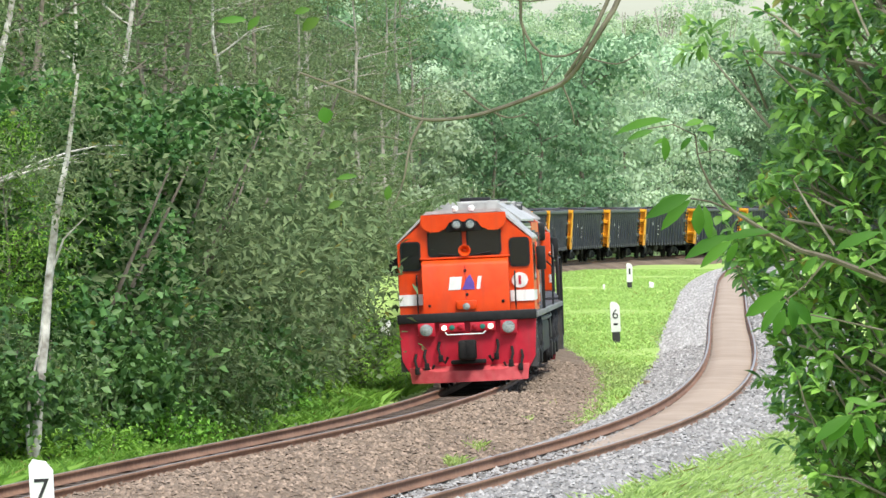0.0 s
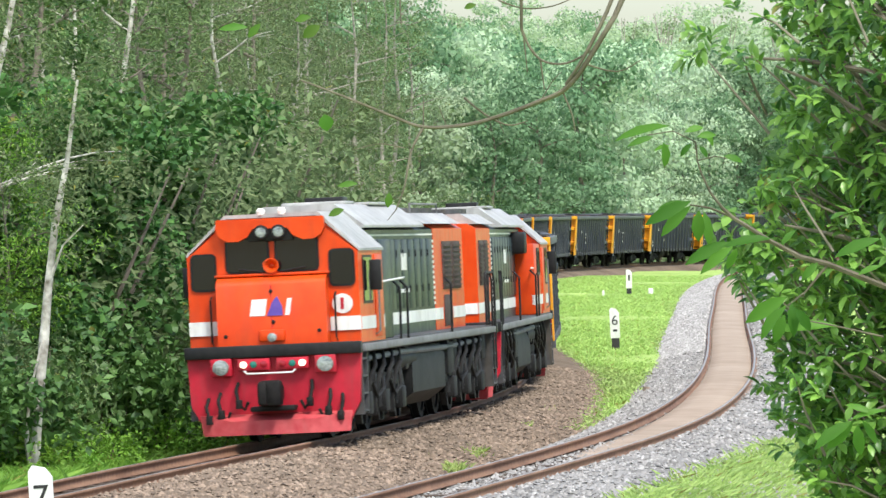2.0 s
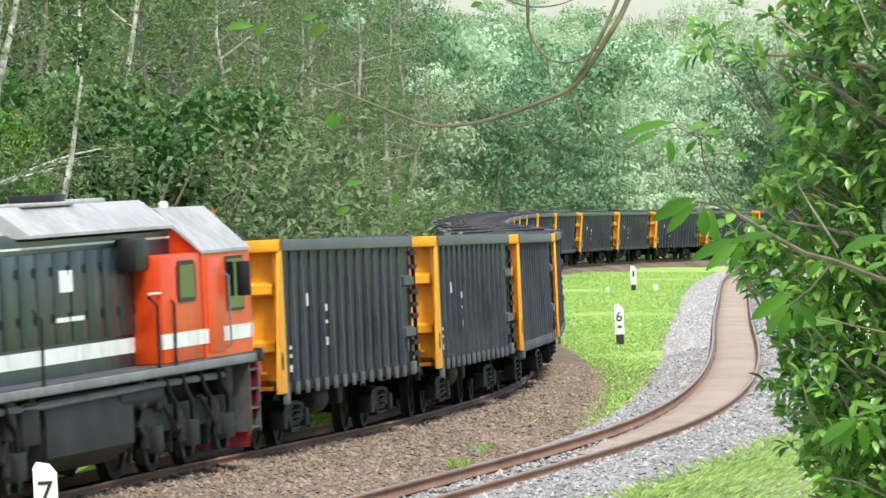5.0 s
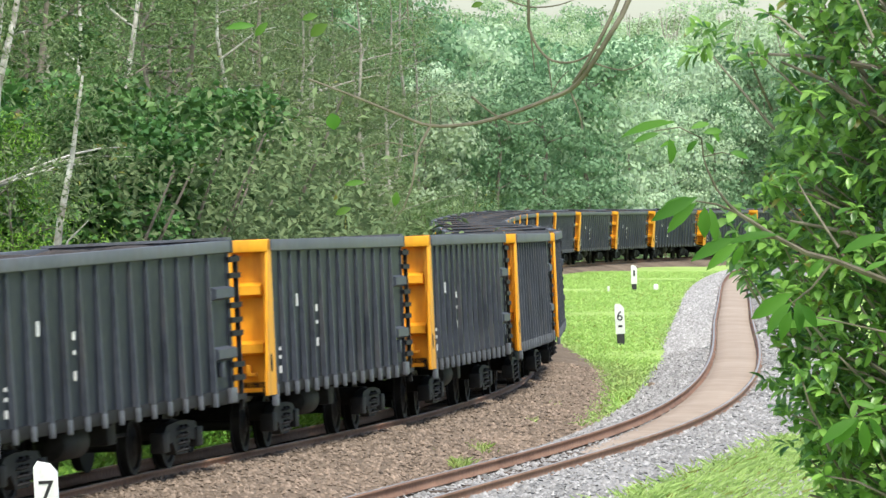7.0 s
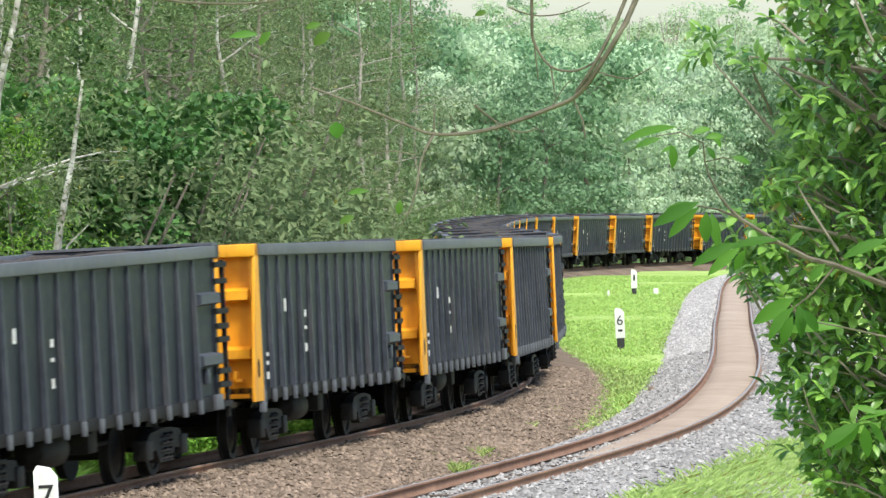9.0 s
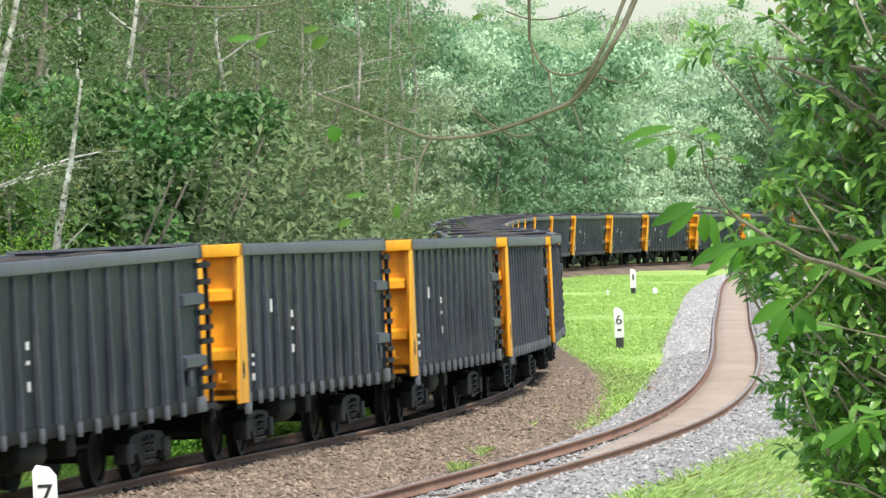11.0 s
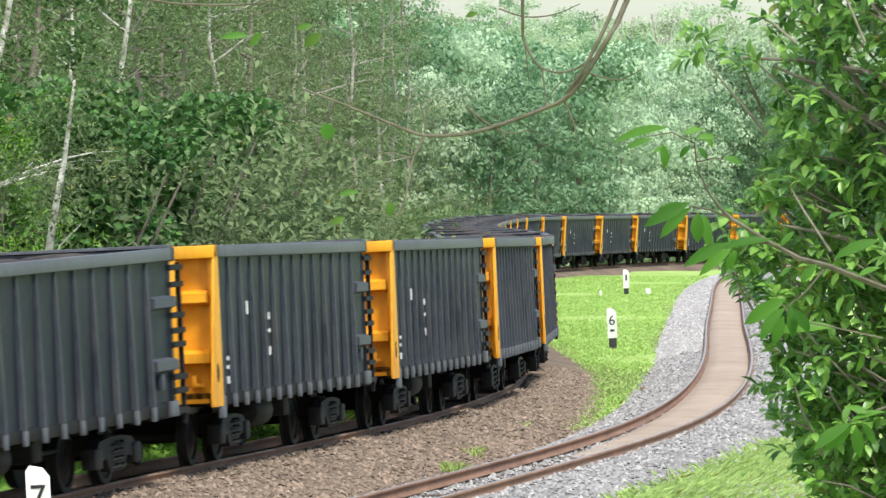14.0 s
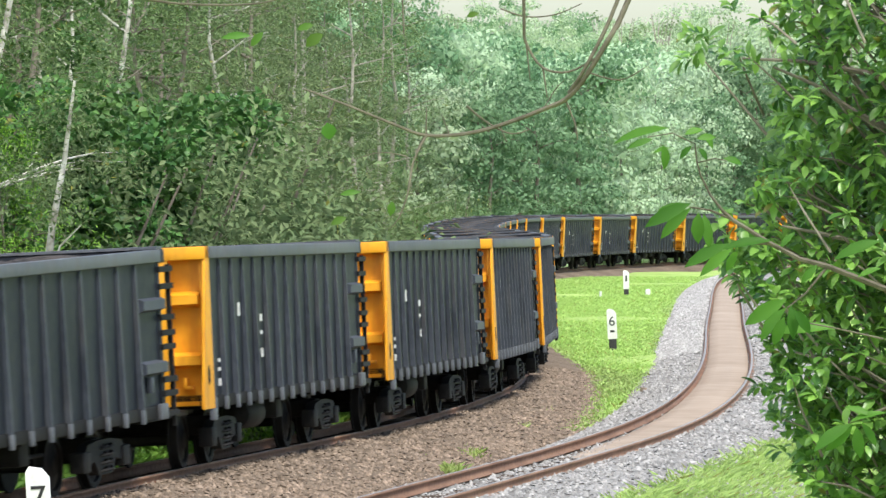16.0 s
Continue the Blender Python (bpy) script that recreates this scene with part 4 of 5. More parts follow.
    part("roof_rail", Build().tube([(x0 + 1.0, 0.6, 3.55), (x0 + 1.0, 0.6, 3.72), (xo + 0.6, 0.6, 3.72), (xo + 0.6, 0.6, 3.55)], 0.02, 6), LIGHTGREY, rad)
    for x in (x0 + 1.2, x0 + 2.6):
        part("fan_ring", Build().ring((x, 0, 3.56), "z", [(0.55, 0), (0.55, 0.1), (0.48, 0.1), (0.1, 0.04)], 20), GREY, rad)
    for k in (-1, 1):
        part("hood_stripe", Build().box(xo, x1, *both(k, 0.810, 0.878), 1.68, 1.88), WHITE, hood, "white stripe")
        part("hood_line", Build().box(xo, x1, *both(k, 0.810, 0.877), 3.16, 3.19), WHITE, hood, "thin white line")
        for i in range(10):
            x = xo + 0.3 + i * (x1 - xo - 2.1) / 9
            door = part("hood_door", Build().box(x, x + 0.66, *both(k, 0.810, 0.900), 1.93, 3.1, 0.012), GREEN, hood)
            for z in (2.2, 2.8):
                part("latch", Build().box(x + 0.56, x + 0.6, *both(k, 0.890, 0.915), z, z + 0.12), GRIME, door)
        part("lettering_bar", Build().box(xo + 3.4, xo + 3.95, *both(k, 0.895, 0.91), 2.58, 2.86), WHITE, hood, "white lettering worn to a bar")
        part("lettering_bar", Build().box(xo + 3.2, xo + 4.4, *both(k, 0.895, 0.91), 2.2, 2.26), WHITE, hood, "white lettering worn to a bar")
        for i in range(13):
            part("hazard_mark", Build().box(xo + 0.04, xo + 0.2, *both(k, 0.88, 0.89), 1.95 + i * 0.09, 2.0 + i * 0.09), WHITE, hood)
        for x in (x0 + 0.5, x0 + 1.65):
            grille = part("radiator_grille", Build().box(x, x + 1.0, *both(k, 0.830, 0.905), 2.2, 3.05, 0.01), GRILLE, rad, "brownish radiator grille")
            for i in range(9):
                part("slat", Build().box(x + 0.04, x + 0.96, *both(k, 0.900, 0.925), 2.25 + i * 0.088, 2.28 + i * 0.088), GRILLE, grille)
        part("low_grille", Build().box(x0 + 1.7, x0 + 2.6, *both(k, 0.830, 0.900), 1.55, 2.1, 0.01), GRILLE, rad, "brownish lower grille")
        part("radiator_stripe", Build().box(x0, x0 + 1.5, *both(k, 0.83, 0.89), 1.68, 1.88), WHITE, rad, "white stripe")
        part("radiator_stripe", Build().box(x0 + 2.8, xo - 0.004, *both(k, 0.83, 0.89), 1.68, 1.88), WHITE, rad, "white stripe")
        if k > 0:
            part("equipment_box", Build().box(x1 - 1.3, x1 - 0.05, 0.8, 1.22, 1.5, 3.1, 0.02), GREEN, hood, "dark green equipment locker")
        else:
            side_cab = part("rear_cab_side", Build().box(x1 - 1.9, x1 - 0.004, -1.27, -0.8, 1.5, 2.95, 0.03), ORANGE, cab, "orange rear side of the cab")
            win = part("rear_cab_window", Build().prism([(x1 - 1.15, 2.3), (x1 - 0.35, 2.3), (x1 - 0.3, 2.4), (x1 - 0.3, 2.78), (x1 - 0.4, 2.86), (x1 - 1.1, 2.86), (x1 - 1.2, 2.78), (x1 - 1.2, 2.4)], -1.285, -1.2), BLACK, side_cab, "black window frame")
            part("pane", Build().prism([(x1 - 1.1, 2.36), (x1 - 0.4, 2.36), (x1 - 0.4, 2.8), (x1 - 1.1, 2.8)], -1.292, -1.21), GLASS, win, "dark glass")
            part("rear_side_stripe", Build().box(x1 - 1.9, x1 - 0.01, -1.276, -1.2, 1.7, 1.9), WHITE, side_cab, "white stripe")
            part("dust_scoop", Build().box(x1 - 2.6, x1 - 1.95, -1.15, -0.8, 2.75, 3.2, 0.06), BLACK, hood, "black air scoop")
        for x in (x1 - 1.5, x1 - 2.3, xo + 1.2):
            part("grab_rail", Build().tube([(x, k * 1.3, 1.42), (x, k * 1.31, 2.3), (x, k * 1.2, 2.42)], 0.02, 7), BLACK, L)
        part("white_rail", Build().rod((x1 - 2.4, k * 1.24, 2.46), (x1 - 0.1, k * 1.25, 2.42), 0.018, 7), WHITE, L, "white painted rail")
        for x in (-xf - 0.1, -xf + 0.25):
            part("end_handrail", Build().tube([(x, k * 1.3, 0.7), (x, k * 1.32, 2.3), (x + 0.06, k * 1.3, 2.45), (x + 0.5, k * 1.28, 2.45), (x + 0.56, k * 1.28, 2.3), (x + 0.56, k * 1.28, 1.5)], 0.022, 8), BLACK, L, "black looped handrail")
        part("end_stripe", Build().box(x0 - 0.02, x0, *both(k, 0.400, 0.860), 1.68, 1.88), WHITE, rad, "white stripe")
    part("end_door", Build().box(x0 - 0.03, x0 + 0.02, -0.32, 0.32, 1.55, 2.9, 0.01), ORANGE, rad)
    # tank and running gear
    part("centre_sill", Build().box(-xf + 0.2, xf - 0.2, -0.8, 0.8, 0.88, 1.335), GRIME, L, "dark underframe")
    tank = Build().prism([(-1.12, 1.3), (1.12, 1.3), (1.2, 1.1), (1.2, 0.55), (0.9, 0.32), (-0.9, 0.32), (-1.2, 0.55), (-1.2, 1.1)], -1.9, 1.9, "x")
    part("fuel_tank", tank, GREASE, L, "dusty dark fuel tank")
    for k in (-1, 1):
        part("air_reservoir", Build().ring((2.3, k * 1.05, 1.12), "x", [(0.06, -1.0), (0.16, -0.94), (0.18, 0.9), (0.06, 1.0)], 16), GREASE, L)
        part("filter_box", Build().box(-2.9, -2.2, *both(k, 0.9, 1.22), 0.75, 1.3, 0.03), GREASE, L)
        part("cable_duct", Build().tube([(-xf + 1.0, k * 1.15, 1.25), (-2, k * 1.18, 1.22), (3, k * 1.18, 1.25), (xf - 1.2, k * 1.15, 1.22)], 0.05, 8), LIGHTGREY, L)
        for x, w, z in ((-6.9, 0.5, 0.9), (-3.3, 0.45, 0.85), (-2.4, 0.3, 1.0), (2.4, 0.35, 0.95), (3.3, 0.5, 0.9), (6.6, 0.4, 0.95)):
            part("under_box", Build().box(x - w / 2, x + w / 2, *both(k, 0.85, 1.2), z, 1.34, 0.03), GREASE, L)
        for x in (-6.2, -5.4, -4.4, -3.6, 3.4, 4.2, 5.1, 6.0):
            part("air_hose", Build().tube([(x, k * 1.2, 1.34), (x + 0.1, k * 1.24, 1.1), (x + 0.38, k * 1.22, 0.98), (x + 0.55, k * 1.18, 0.7), (x + 0.5, k * 1.14, 0.5)], 0.035, 7), GREASE, L, "hanging rubber hose")
    for x in (-4.75, 4.75):
        loco_bogie(L, x, wheels)
    return L


PITCH = 13.8
WAGONS = 40
lead_wheels, wagon_wheels = [], []
train = []          # (thing, distance of its middle behind the train's front, half the bogie spacing, faces backwards)


def wheels_of(ob):
    return [o for o in ob.children if o.name.startswith("wheelset")]


loco = build_loco(lead_wheels)
for ob in loco.children_recursive:          # body a little wider and lower than first drawn
    if not ob.name.startswith("wheel"):
        ob.data.transform(Matrix.Diagonal((1.0, 1.025, 0.97, 1.0)))
train.append((loco, LL, 4.75, False))
second = copy_thing(loco, Matrix())
train.append((second, 3 * LL, 4.75, True))
wagon = build_wagon(wagon_wheels)
for i in range(WAGONS):
    w = wagon if i == 0 else copy_thing(wagon, Matrix())
    train.append((w, 4 * LL + 0.25 + PITCH * (i + 0.5), 3.65, False))

# distance that the train has run, by time
RUN_T = [-1.0, 0.0, 1.0, 2.0, 3.0, 4.0, 5.0, 12.0, 13.0, 17.0]
RUN_V = [12.4, 12.55, 12.85, 13.15, 13.5, 13.9, 14.2, 14.28, 14.1, 14.04]
FRONT = 114.5       # how far from the camera the train's front coupler is at the start


def run(t):
    ts = (np.arange(400) + 0.5) * t / 400
    return float(np.interp(ts, RUN_T, RUN_V).mean() * t)


def vehicle_pose(middle, half, back):
    """Where a vehicle stands with its two bogies on the track."""
    a, b = MAIN.at(middle - half), MAIN.at(middle + half)
    a.z, b.z = MAIN.level(middle - half), MAIN.level(middle + half)
    way = (a - b).normalized()
    if back:
        way = -way
    lean = math.atan(MAIN.lean(middle) / GAUGE)
    up_z = Vector((0, 0, 1))
    side = up_z.cross(way).normalized()
    up_z = way.cross(side)
    m = Matrix((way, side, up_z)).transposed().to_4x4()
    p = (a + b) / 2
    p.z = 0.006 + (MAIN.level(middle - half) + MAIN.level(middle + half)) / 2
    roll = Matrix.Rotation(-lean if back else lean, 4, "X")
    return Matrix.Translation(p) @ m @ roll


def drive_train():
    s0 = MAIN.s_of(FRONT)
    times = [i * 0.5 for i in range(33)]
    steps = [i / FPS for i in range(int(16 * FPS) + 1)]
    gone = [run(t) for t in steps]
    for ob, behind, half, back in train:
        for w in wheels_of(ob):
            r, x = w.location.z, w.location.x
            walk(w, [(t, Matrix.Translation((x, 0, r)) @ Matrix.Rotation((-g if back else g) / r, 4, "Y")) for t, g in zip(steps, gone)])
        walk(ob, [(t, vehicle_pose(s0 - run(t) + behind, half, back)) for t in times])


# ---- plants ----
def leaf_cloud(centres, spread, per, length, width, rng, up=0.6, flat=False):
    """Folded leaves round clump centres: four corners each, hinged at the midrib."""
    c = np.repeat(np.asarray(centres, float), per, 0)
    n = len(c)
    p = c + rng.normal(0, 1, (n, 3)) * np.asarray(spread)
    d = rng.normal(0, 1, (n, 3))
    d[:, 2] = d[:, 2] * 0.5 - 0.25
    d /= np.linalg.norm(d, axis=1)[:, None]
    w = np.cross(d, rng.normal(0, 1, (n, 3)) * (1 - up) + np.array([0, 0, 1.0]) * up * 2)
    w /= np.linalg.norm(w, axis=1)[:, None] + 1e-9
    nn = np.cross(w, d)
    L = (length * rng.uniform(0.6, 1.35, n))[:, None]
    W = (width * rng.uniform(0.7, 1.3, n))[:, None]
    a, b = p, p + d * L - nn * L * 0.12
    m = p + d * L * 0.45
    v = np.stack([a, m + w * W * 0.5 + nn * W * 0.18, b, m - w * W * 0.5 + nn * W * 0.18], 1).reshape(-1, 3)
    i = np.arange(n)[:, None] * 4
    f = np.concatenate([i + np.array([[0, 1, 2]]), i + np.array([[0, 2, 3]])])
    return v, f


def leaf_shell(domes, per, size, rng, squash=0.75):
    """Leaves lying over rounded clumps: domes of (x, y, z, radius), each a shell of tilted leaves."""
    d = np.repeat(np.asarray(domes, float), per, 0)
    n = len(d)
    u = rng.normal(0, 1, (n, 3))
    u[:, 2] = np.abs(u[:, 2]) - 0.35
    u /= np.linalg.norm(u, axis=1)[:, None]
    p = d[:, :3] + u * (d[:, 3] * rng.uniform(0.7, 1.08, n))[:, None] * np.array([1, 1, squash])
    face = u + rng.normal(0, 0.3, (n, 3))
    a = np.cross(face, rng.normal(0, 1, (n, 3)))
    a /= np.linalg.norm(a, axis=1)[:, None] + 1e-9
    b = np.cross(face, a)
    b /= np.linalg.norm(b, axis=1)[:, None] + 1e-9
    L = (size * rng.uniform(0.55, 1.3, n))[:, None]
    v = np.stack([p - a * L * 0.5, p + b * L * 0.3, p + a * L * 0.5, p - b * L * 0.3], 1).reshape(-1, 3)
    i = np.arange(n)[:, None] * 4
    return v, np.concatenate([i + np.array([[0, 1, 2]]), i + np.array([[0, 2, 3]])])


def limb_path(a, b, sag, rng, n=5):
    a, b = Vector(a), Vector(b)
    out = []
    for i in range(n + 1):
        t = i / n
        out.append(a.lerp(b, t) + Vector((rng.normal(0, 0.04), rng.normal(0, 0.04), sag * math.sin(math.pi * t))) * (0.3 + t))
    return out


def tree_kind(label, height, first, reach, leaf, width, clumps, per, bark, leaves, seed, radius=0.13, spread=0.35, category="tree", shell=0.0):
    """A tree: bent tapered trunk, limbs with twigs, and a crown of leaf clumps along them."""
    rng = np.random.RandomState(seed)
    t = thing("tree", label, category)
    wood = Build()
    lean = rng.normal(0, 0.03, 2)
    spine = [Vector((lean[0] * z + 0.22 * math.sin(z * 0.5 + seed) + 0.06 * math.sin(z * 1.7), lean[1] * z + 0.1 * math.sin(z * 0.8 + 2 * seed), z)) for z in np.linspace(-0.3, height, 12)]
    wood.tube(spine, [radius * (1.25 - 1.1 * i / 11) for i in range(12)], 9)
    spots = []
    limbs = max(8, clumps // 9)
    for k in range(limbs):
        z = first + (height - first) * (k + rng.rand()) / limbs
        root = spine[min(11, int(z / height * 11))].lerp(spine[min(11, int(z / height * 11) + 1)], 0.5)
        turn, far = rng.uniform(0, 6.283), reach * rng.uniform(0.55, 1.1) * (1.0 - 0.45 * max(0, (z - first) / (height - first) - 0.4))
        tip = root + Vector((math.cos(turn) * far, math.sin(turn) * far, far * rng.uniform(0.05, 0.6)))
        path = limb_path(root, tip, rng.uniform(-0.1, 0.3), rng)
        wood.tube(path, [radius * 0.38 * (1 - 0.8 * i / 5) for i in range(6)], 5)
        for j in range(clumps // limbs):
            q = path[2 + int(rng.rand() * 3.99)] + Vector(rng.normal(0, reach * 0.17, 3))
            spots.append(q)
            if j % 5 == 0:
                wood.tube([path[2], (path[2] + q) / 2 + Vector((0, 0, 0.08)), q], [radius * 0.12, radius * 0.08, 0.006], 4)
    part("trunk", wood, bark, t)
    if shell:
        v, f = leaf_shell([(*q, shell * rng.uniform(0.6, 1.2)) for q in spots], per, leaf, rng)
    else:
        v, f = leaf_cloud(spots, (spread, spread, spread * 0.7), per, leaf, width, rng)
    part("crown", fast_mesh("crown", v, f, leaves), None, t)
    return t


def shrub_kind(label, height, across, leaf, width, count, leaves, seed, up=0.5, name="shrub"):
    """A bush: thin stems from the ground and leaves heaped in an uneven dome."""
    rng = np.random.RandomState(seed)
    t = thing(name, label, "shrub")
    wood, spots = Build(), []
    bumps = [(rng.uniform(-0.5, 0.5) * across, rng.uniform(-0.5, 0.5) * across, rng.uniform(0.55, 1.0) * height, rng.uniform(0.3, 0.55) * across) for _ in range(7)]
    for x, y, h, r in bumps:
        wood.tube([(x * 0.3, y * 0.3, -0.2), (x * 0.6, y * 0.6, h * 0.4), (x, y, h * 0.85)], [0.03, 0.022, 0.008], 5)
        for _ in range(count // 7 // 14):
            a, b = rng.uniform(0, 6.283), math.acos(rng.uniform(-0.2, 1))
            q = r * rng.uniform(0.6, 1.05)
            spots.append((x + q * math.sin(b) * math.cos(a), y + q * math.sin(b) * math.sin(a), max(0.12, h * rng.uniform(0.25, 1.0) * 0.75 + q * math.cos(b) * 0.6)))
    part("stem", wood, GREYBARK, t)
    v, f = leaf_cloud(spots, (0.16, 0.16, 0.13), 14, leaf, width, rng, up)
    part("foliage", fast_mesh("foliage", v, f, leaves), None, t)
    return t


def creeper_kind(seed):
    """A tall stump of a tree wholly draped in large-leaved creeper."""
    rng = np.random.RandomState(seed)
    t = thing("creeper_covered_tree", "tree draped in dark broad-leaved creeper at the wood's edge", "tree")
    part("trunk", Build().tube([(0, 0, -0.3), (0.1, 0, 3), (0, 0.1, 6.5)], [0.2, 0.15, 0.06], 9), GREYBARK, t)
    spots = []
    for _ in range(1700):
        z = rng.uniform(0.2, 7.0)
        r = 1.15 + 0.35 * math.sin(z * 1.7 + seed) - 0.1 * z + 0.25 * math.sin(z * 3.1)
        a = rng.uniform(0, 6.283)
        r *= 0.8 + 0.35 * math.sin(3 * a + z)
        spots.append((r * math.cos(a), r * math.sin(a), z))
    v, f = leaf_cloud(spots, (0.14, 0.14, 0.14), 3, 0.18, 0.16, rng, 0.25)
    part("foliage", fast_mesh("foliage", v, f, LEAF_DARK), None, t)
    return t


RNG = np.random.RandomState(11)
TALL = [tree_kind("tall slender forest tree with pale trunk and fine olive leaves", 11, 1.2, 2.4, 0.115, 0.045, 150, 46, GREYBARK, LEAF_OLIVE, 1, 0.11, 0.27),
        tree_kind("tall forest tree with grey trunk and mid-green leaves", 10.5, 1.0, 2.5, 0.12, 0.055, 150, 44, GREYBARK, LEAF_MID, 2, 0.12, 0.26),
        tree_kind("slender pale-barked tree with thin olive foliage", 12, 1.8, 2.0, 0.12, 0.045, 110, 36, WHITEBARK, LEAF_OLIVE, 3, 0.09, 0.3),
        tree_kind("dense forest tree with dark green leaves", 10, 0.8, 2.6, 0.15, 0.08, 150, 40, GREYBARK, LEAF_DARK, 4, 0.13, 0.25)]
SHRUBS = [shrub_kind("dense mid-green shrub at the wood's edge", 2.6, 2.4, 0.095, 0.05, 6000, LEAF_MID, 5),
          shrub_kind("dark broad-leaved shrub at the wood's edge", 2.2, 2.4, 0.16, 0.115, 2900, LEAF_DARK, 6, 0.35),
          shrub_kind("light green young shrub beside the track", 1.3, 1.5, 0.13, 0.08, 1500, LEAF_LIGHT, 7),
          shrub_kind("olive green thicket at the wood's edge", 3.4, 2.6, 0.1, 0.04, 6000, LEAF_OLIVE, 8),
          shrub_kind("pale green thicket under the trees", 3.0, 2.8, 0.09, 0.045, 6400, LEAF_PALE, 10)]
CREEPERS = [creeper_kind(21), creeper_kind(22)]
FEATHER = tree_kind("young feathery light green tree", 5.2, 2.4, 1.3, 0.10, 0.03, 120, 50, GREYBARK, LEAF_LIGHT, 9, 0.05, 0.2)
MIDTREES = [tree_kind("forest tree with mid-green crown and pale trunk", 17, 2.0, 4.0, 0.17, 0.12, 130, 64, BARK, LEAF_MID, 12, 0.16, 0.36, shell=0.75),
            tree_kind("forest tree with haze-paled green crown", 17, 2.0, 4.0, 0.18, 0.13, 120, 64, BARK, LEAF_PALE, 18, 0.15, 0.36, shell=0.8),
            tree_kind("forest tree with olive crown and bare limbs", 18, 3.0, 3.6, 0.22, 0.09, 110, 24, BARK, LEAF_OLIVE, 13, 0.15, 0.38)]
# Crowns coloured pale and bluish to stand for haze over the valley.
FARTREES = [tree_kind("bushy valley tree with haze-blued green crown", 9, 0.8, 3.2, 0.25, 0.22, 70, 90, GREYBARK, LEAF_HAZED_DARK, 14, 0.14, 0.36, shell=1.0),
            tree_kind("bushy valley tree with haze-paled green crown", 8, 0.6, 3.4, 0.25, 0.22, 70, 90, GREYBARK, LEAF_HAZED_FAR, 15, 0.14, 0.36, shell=1.0)]
used_kinds = set()


def plant(kind, x, y, size=1.0, z=None, group=""):
    """Stands a copy of a plant at a place, turned at random."""
    m = Matrix.Translation((x, y, float(hill(x, y)) - 0.05 if z is None else z)) @ Matrix.Rotation(RNG.uniform(0, 6.283), 4, "Z") @ Matrix.Diagonal((size, size, size * RNG.uniform(0.9, 1.1), 1))
    if kind.name in used_kinds:
        ob = copy_thing(kind, m)
    else:
        ob, kind.matrix_basis = kind, m
        used_kinds.add(kind.name)
    if group:
        ob["group"] = group
    return ob


def beside(y, off):
    return MAIN.side(y) - off


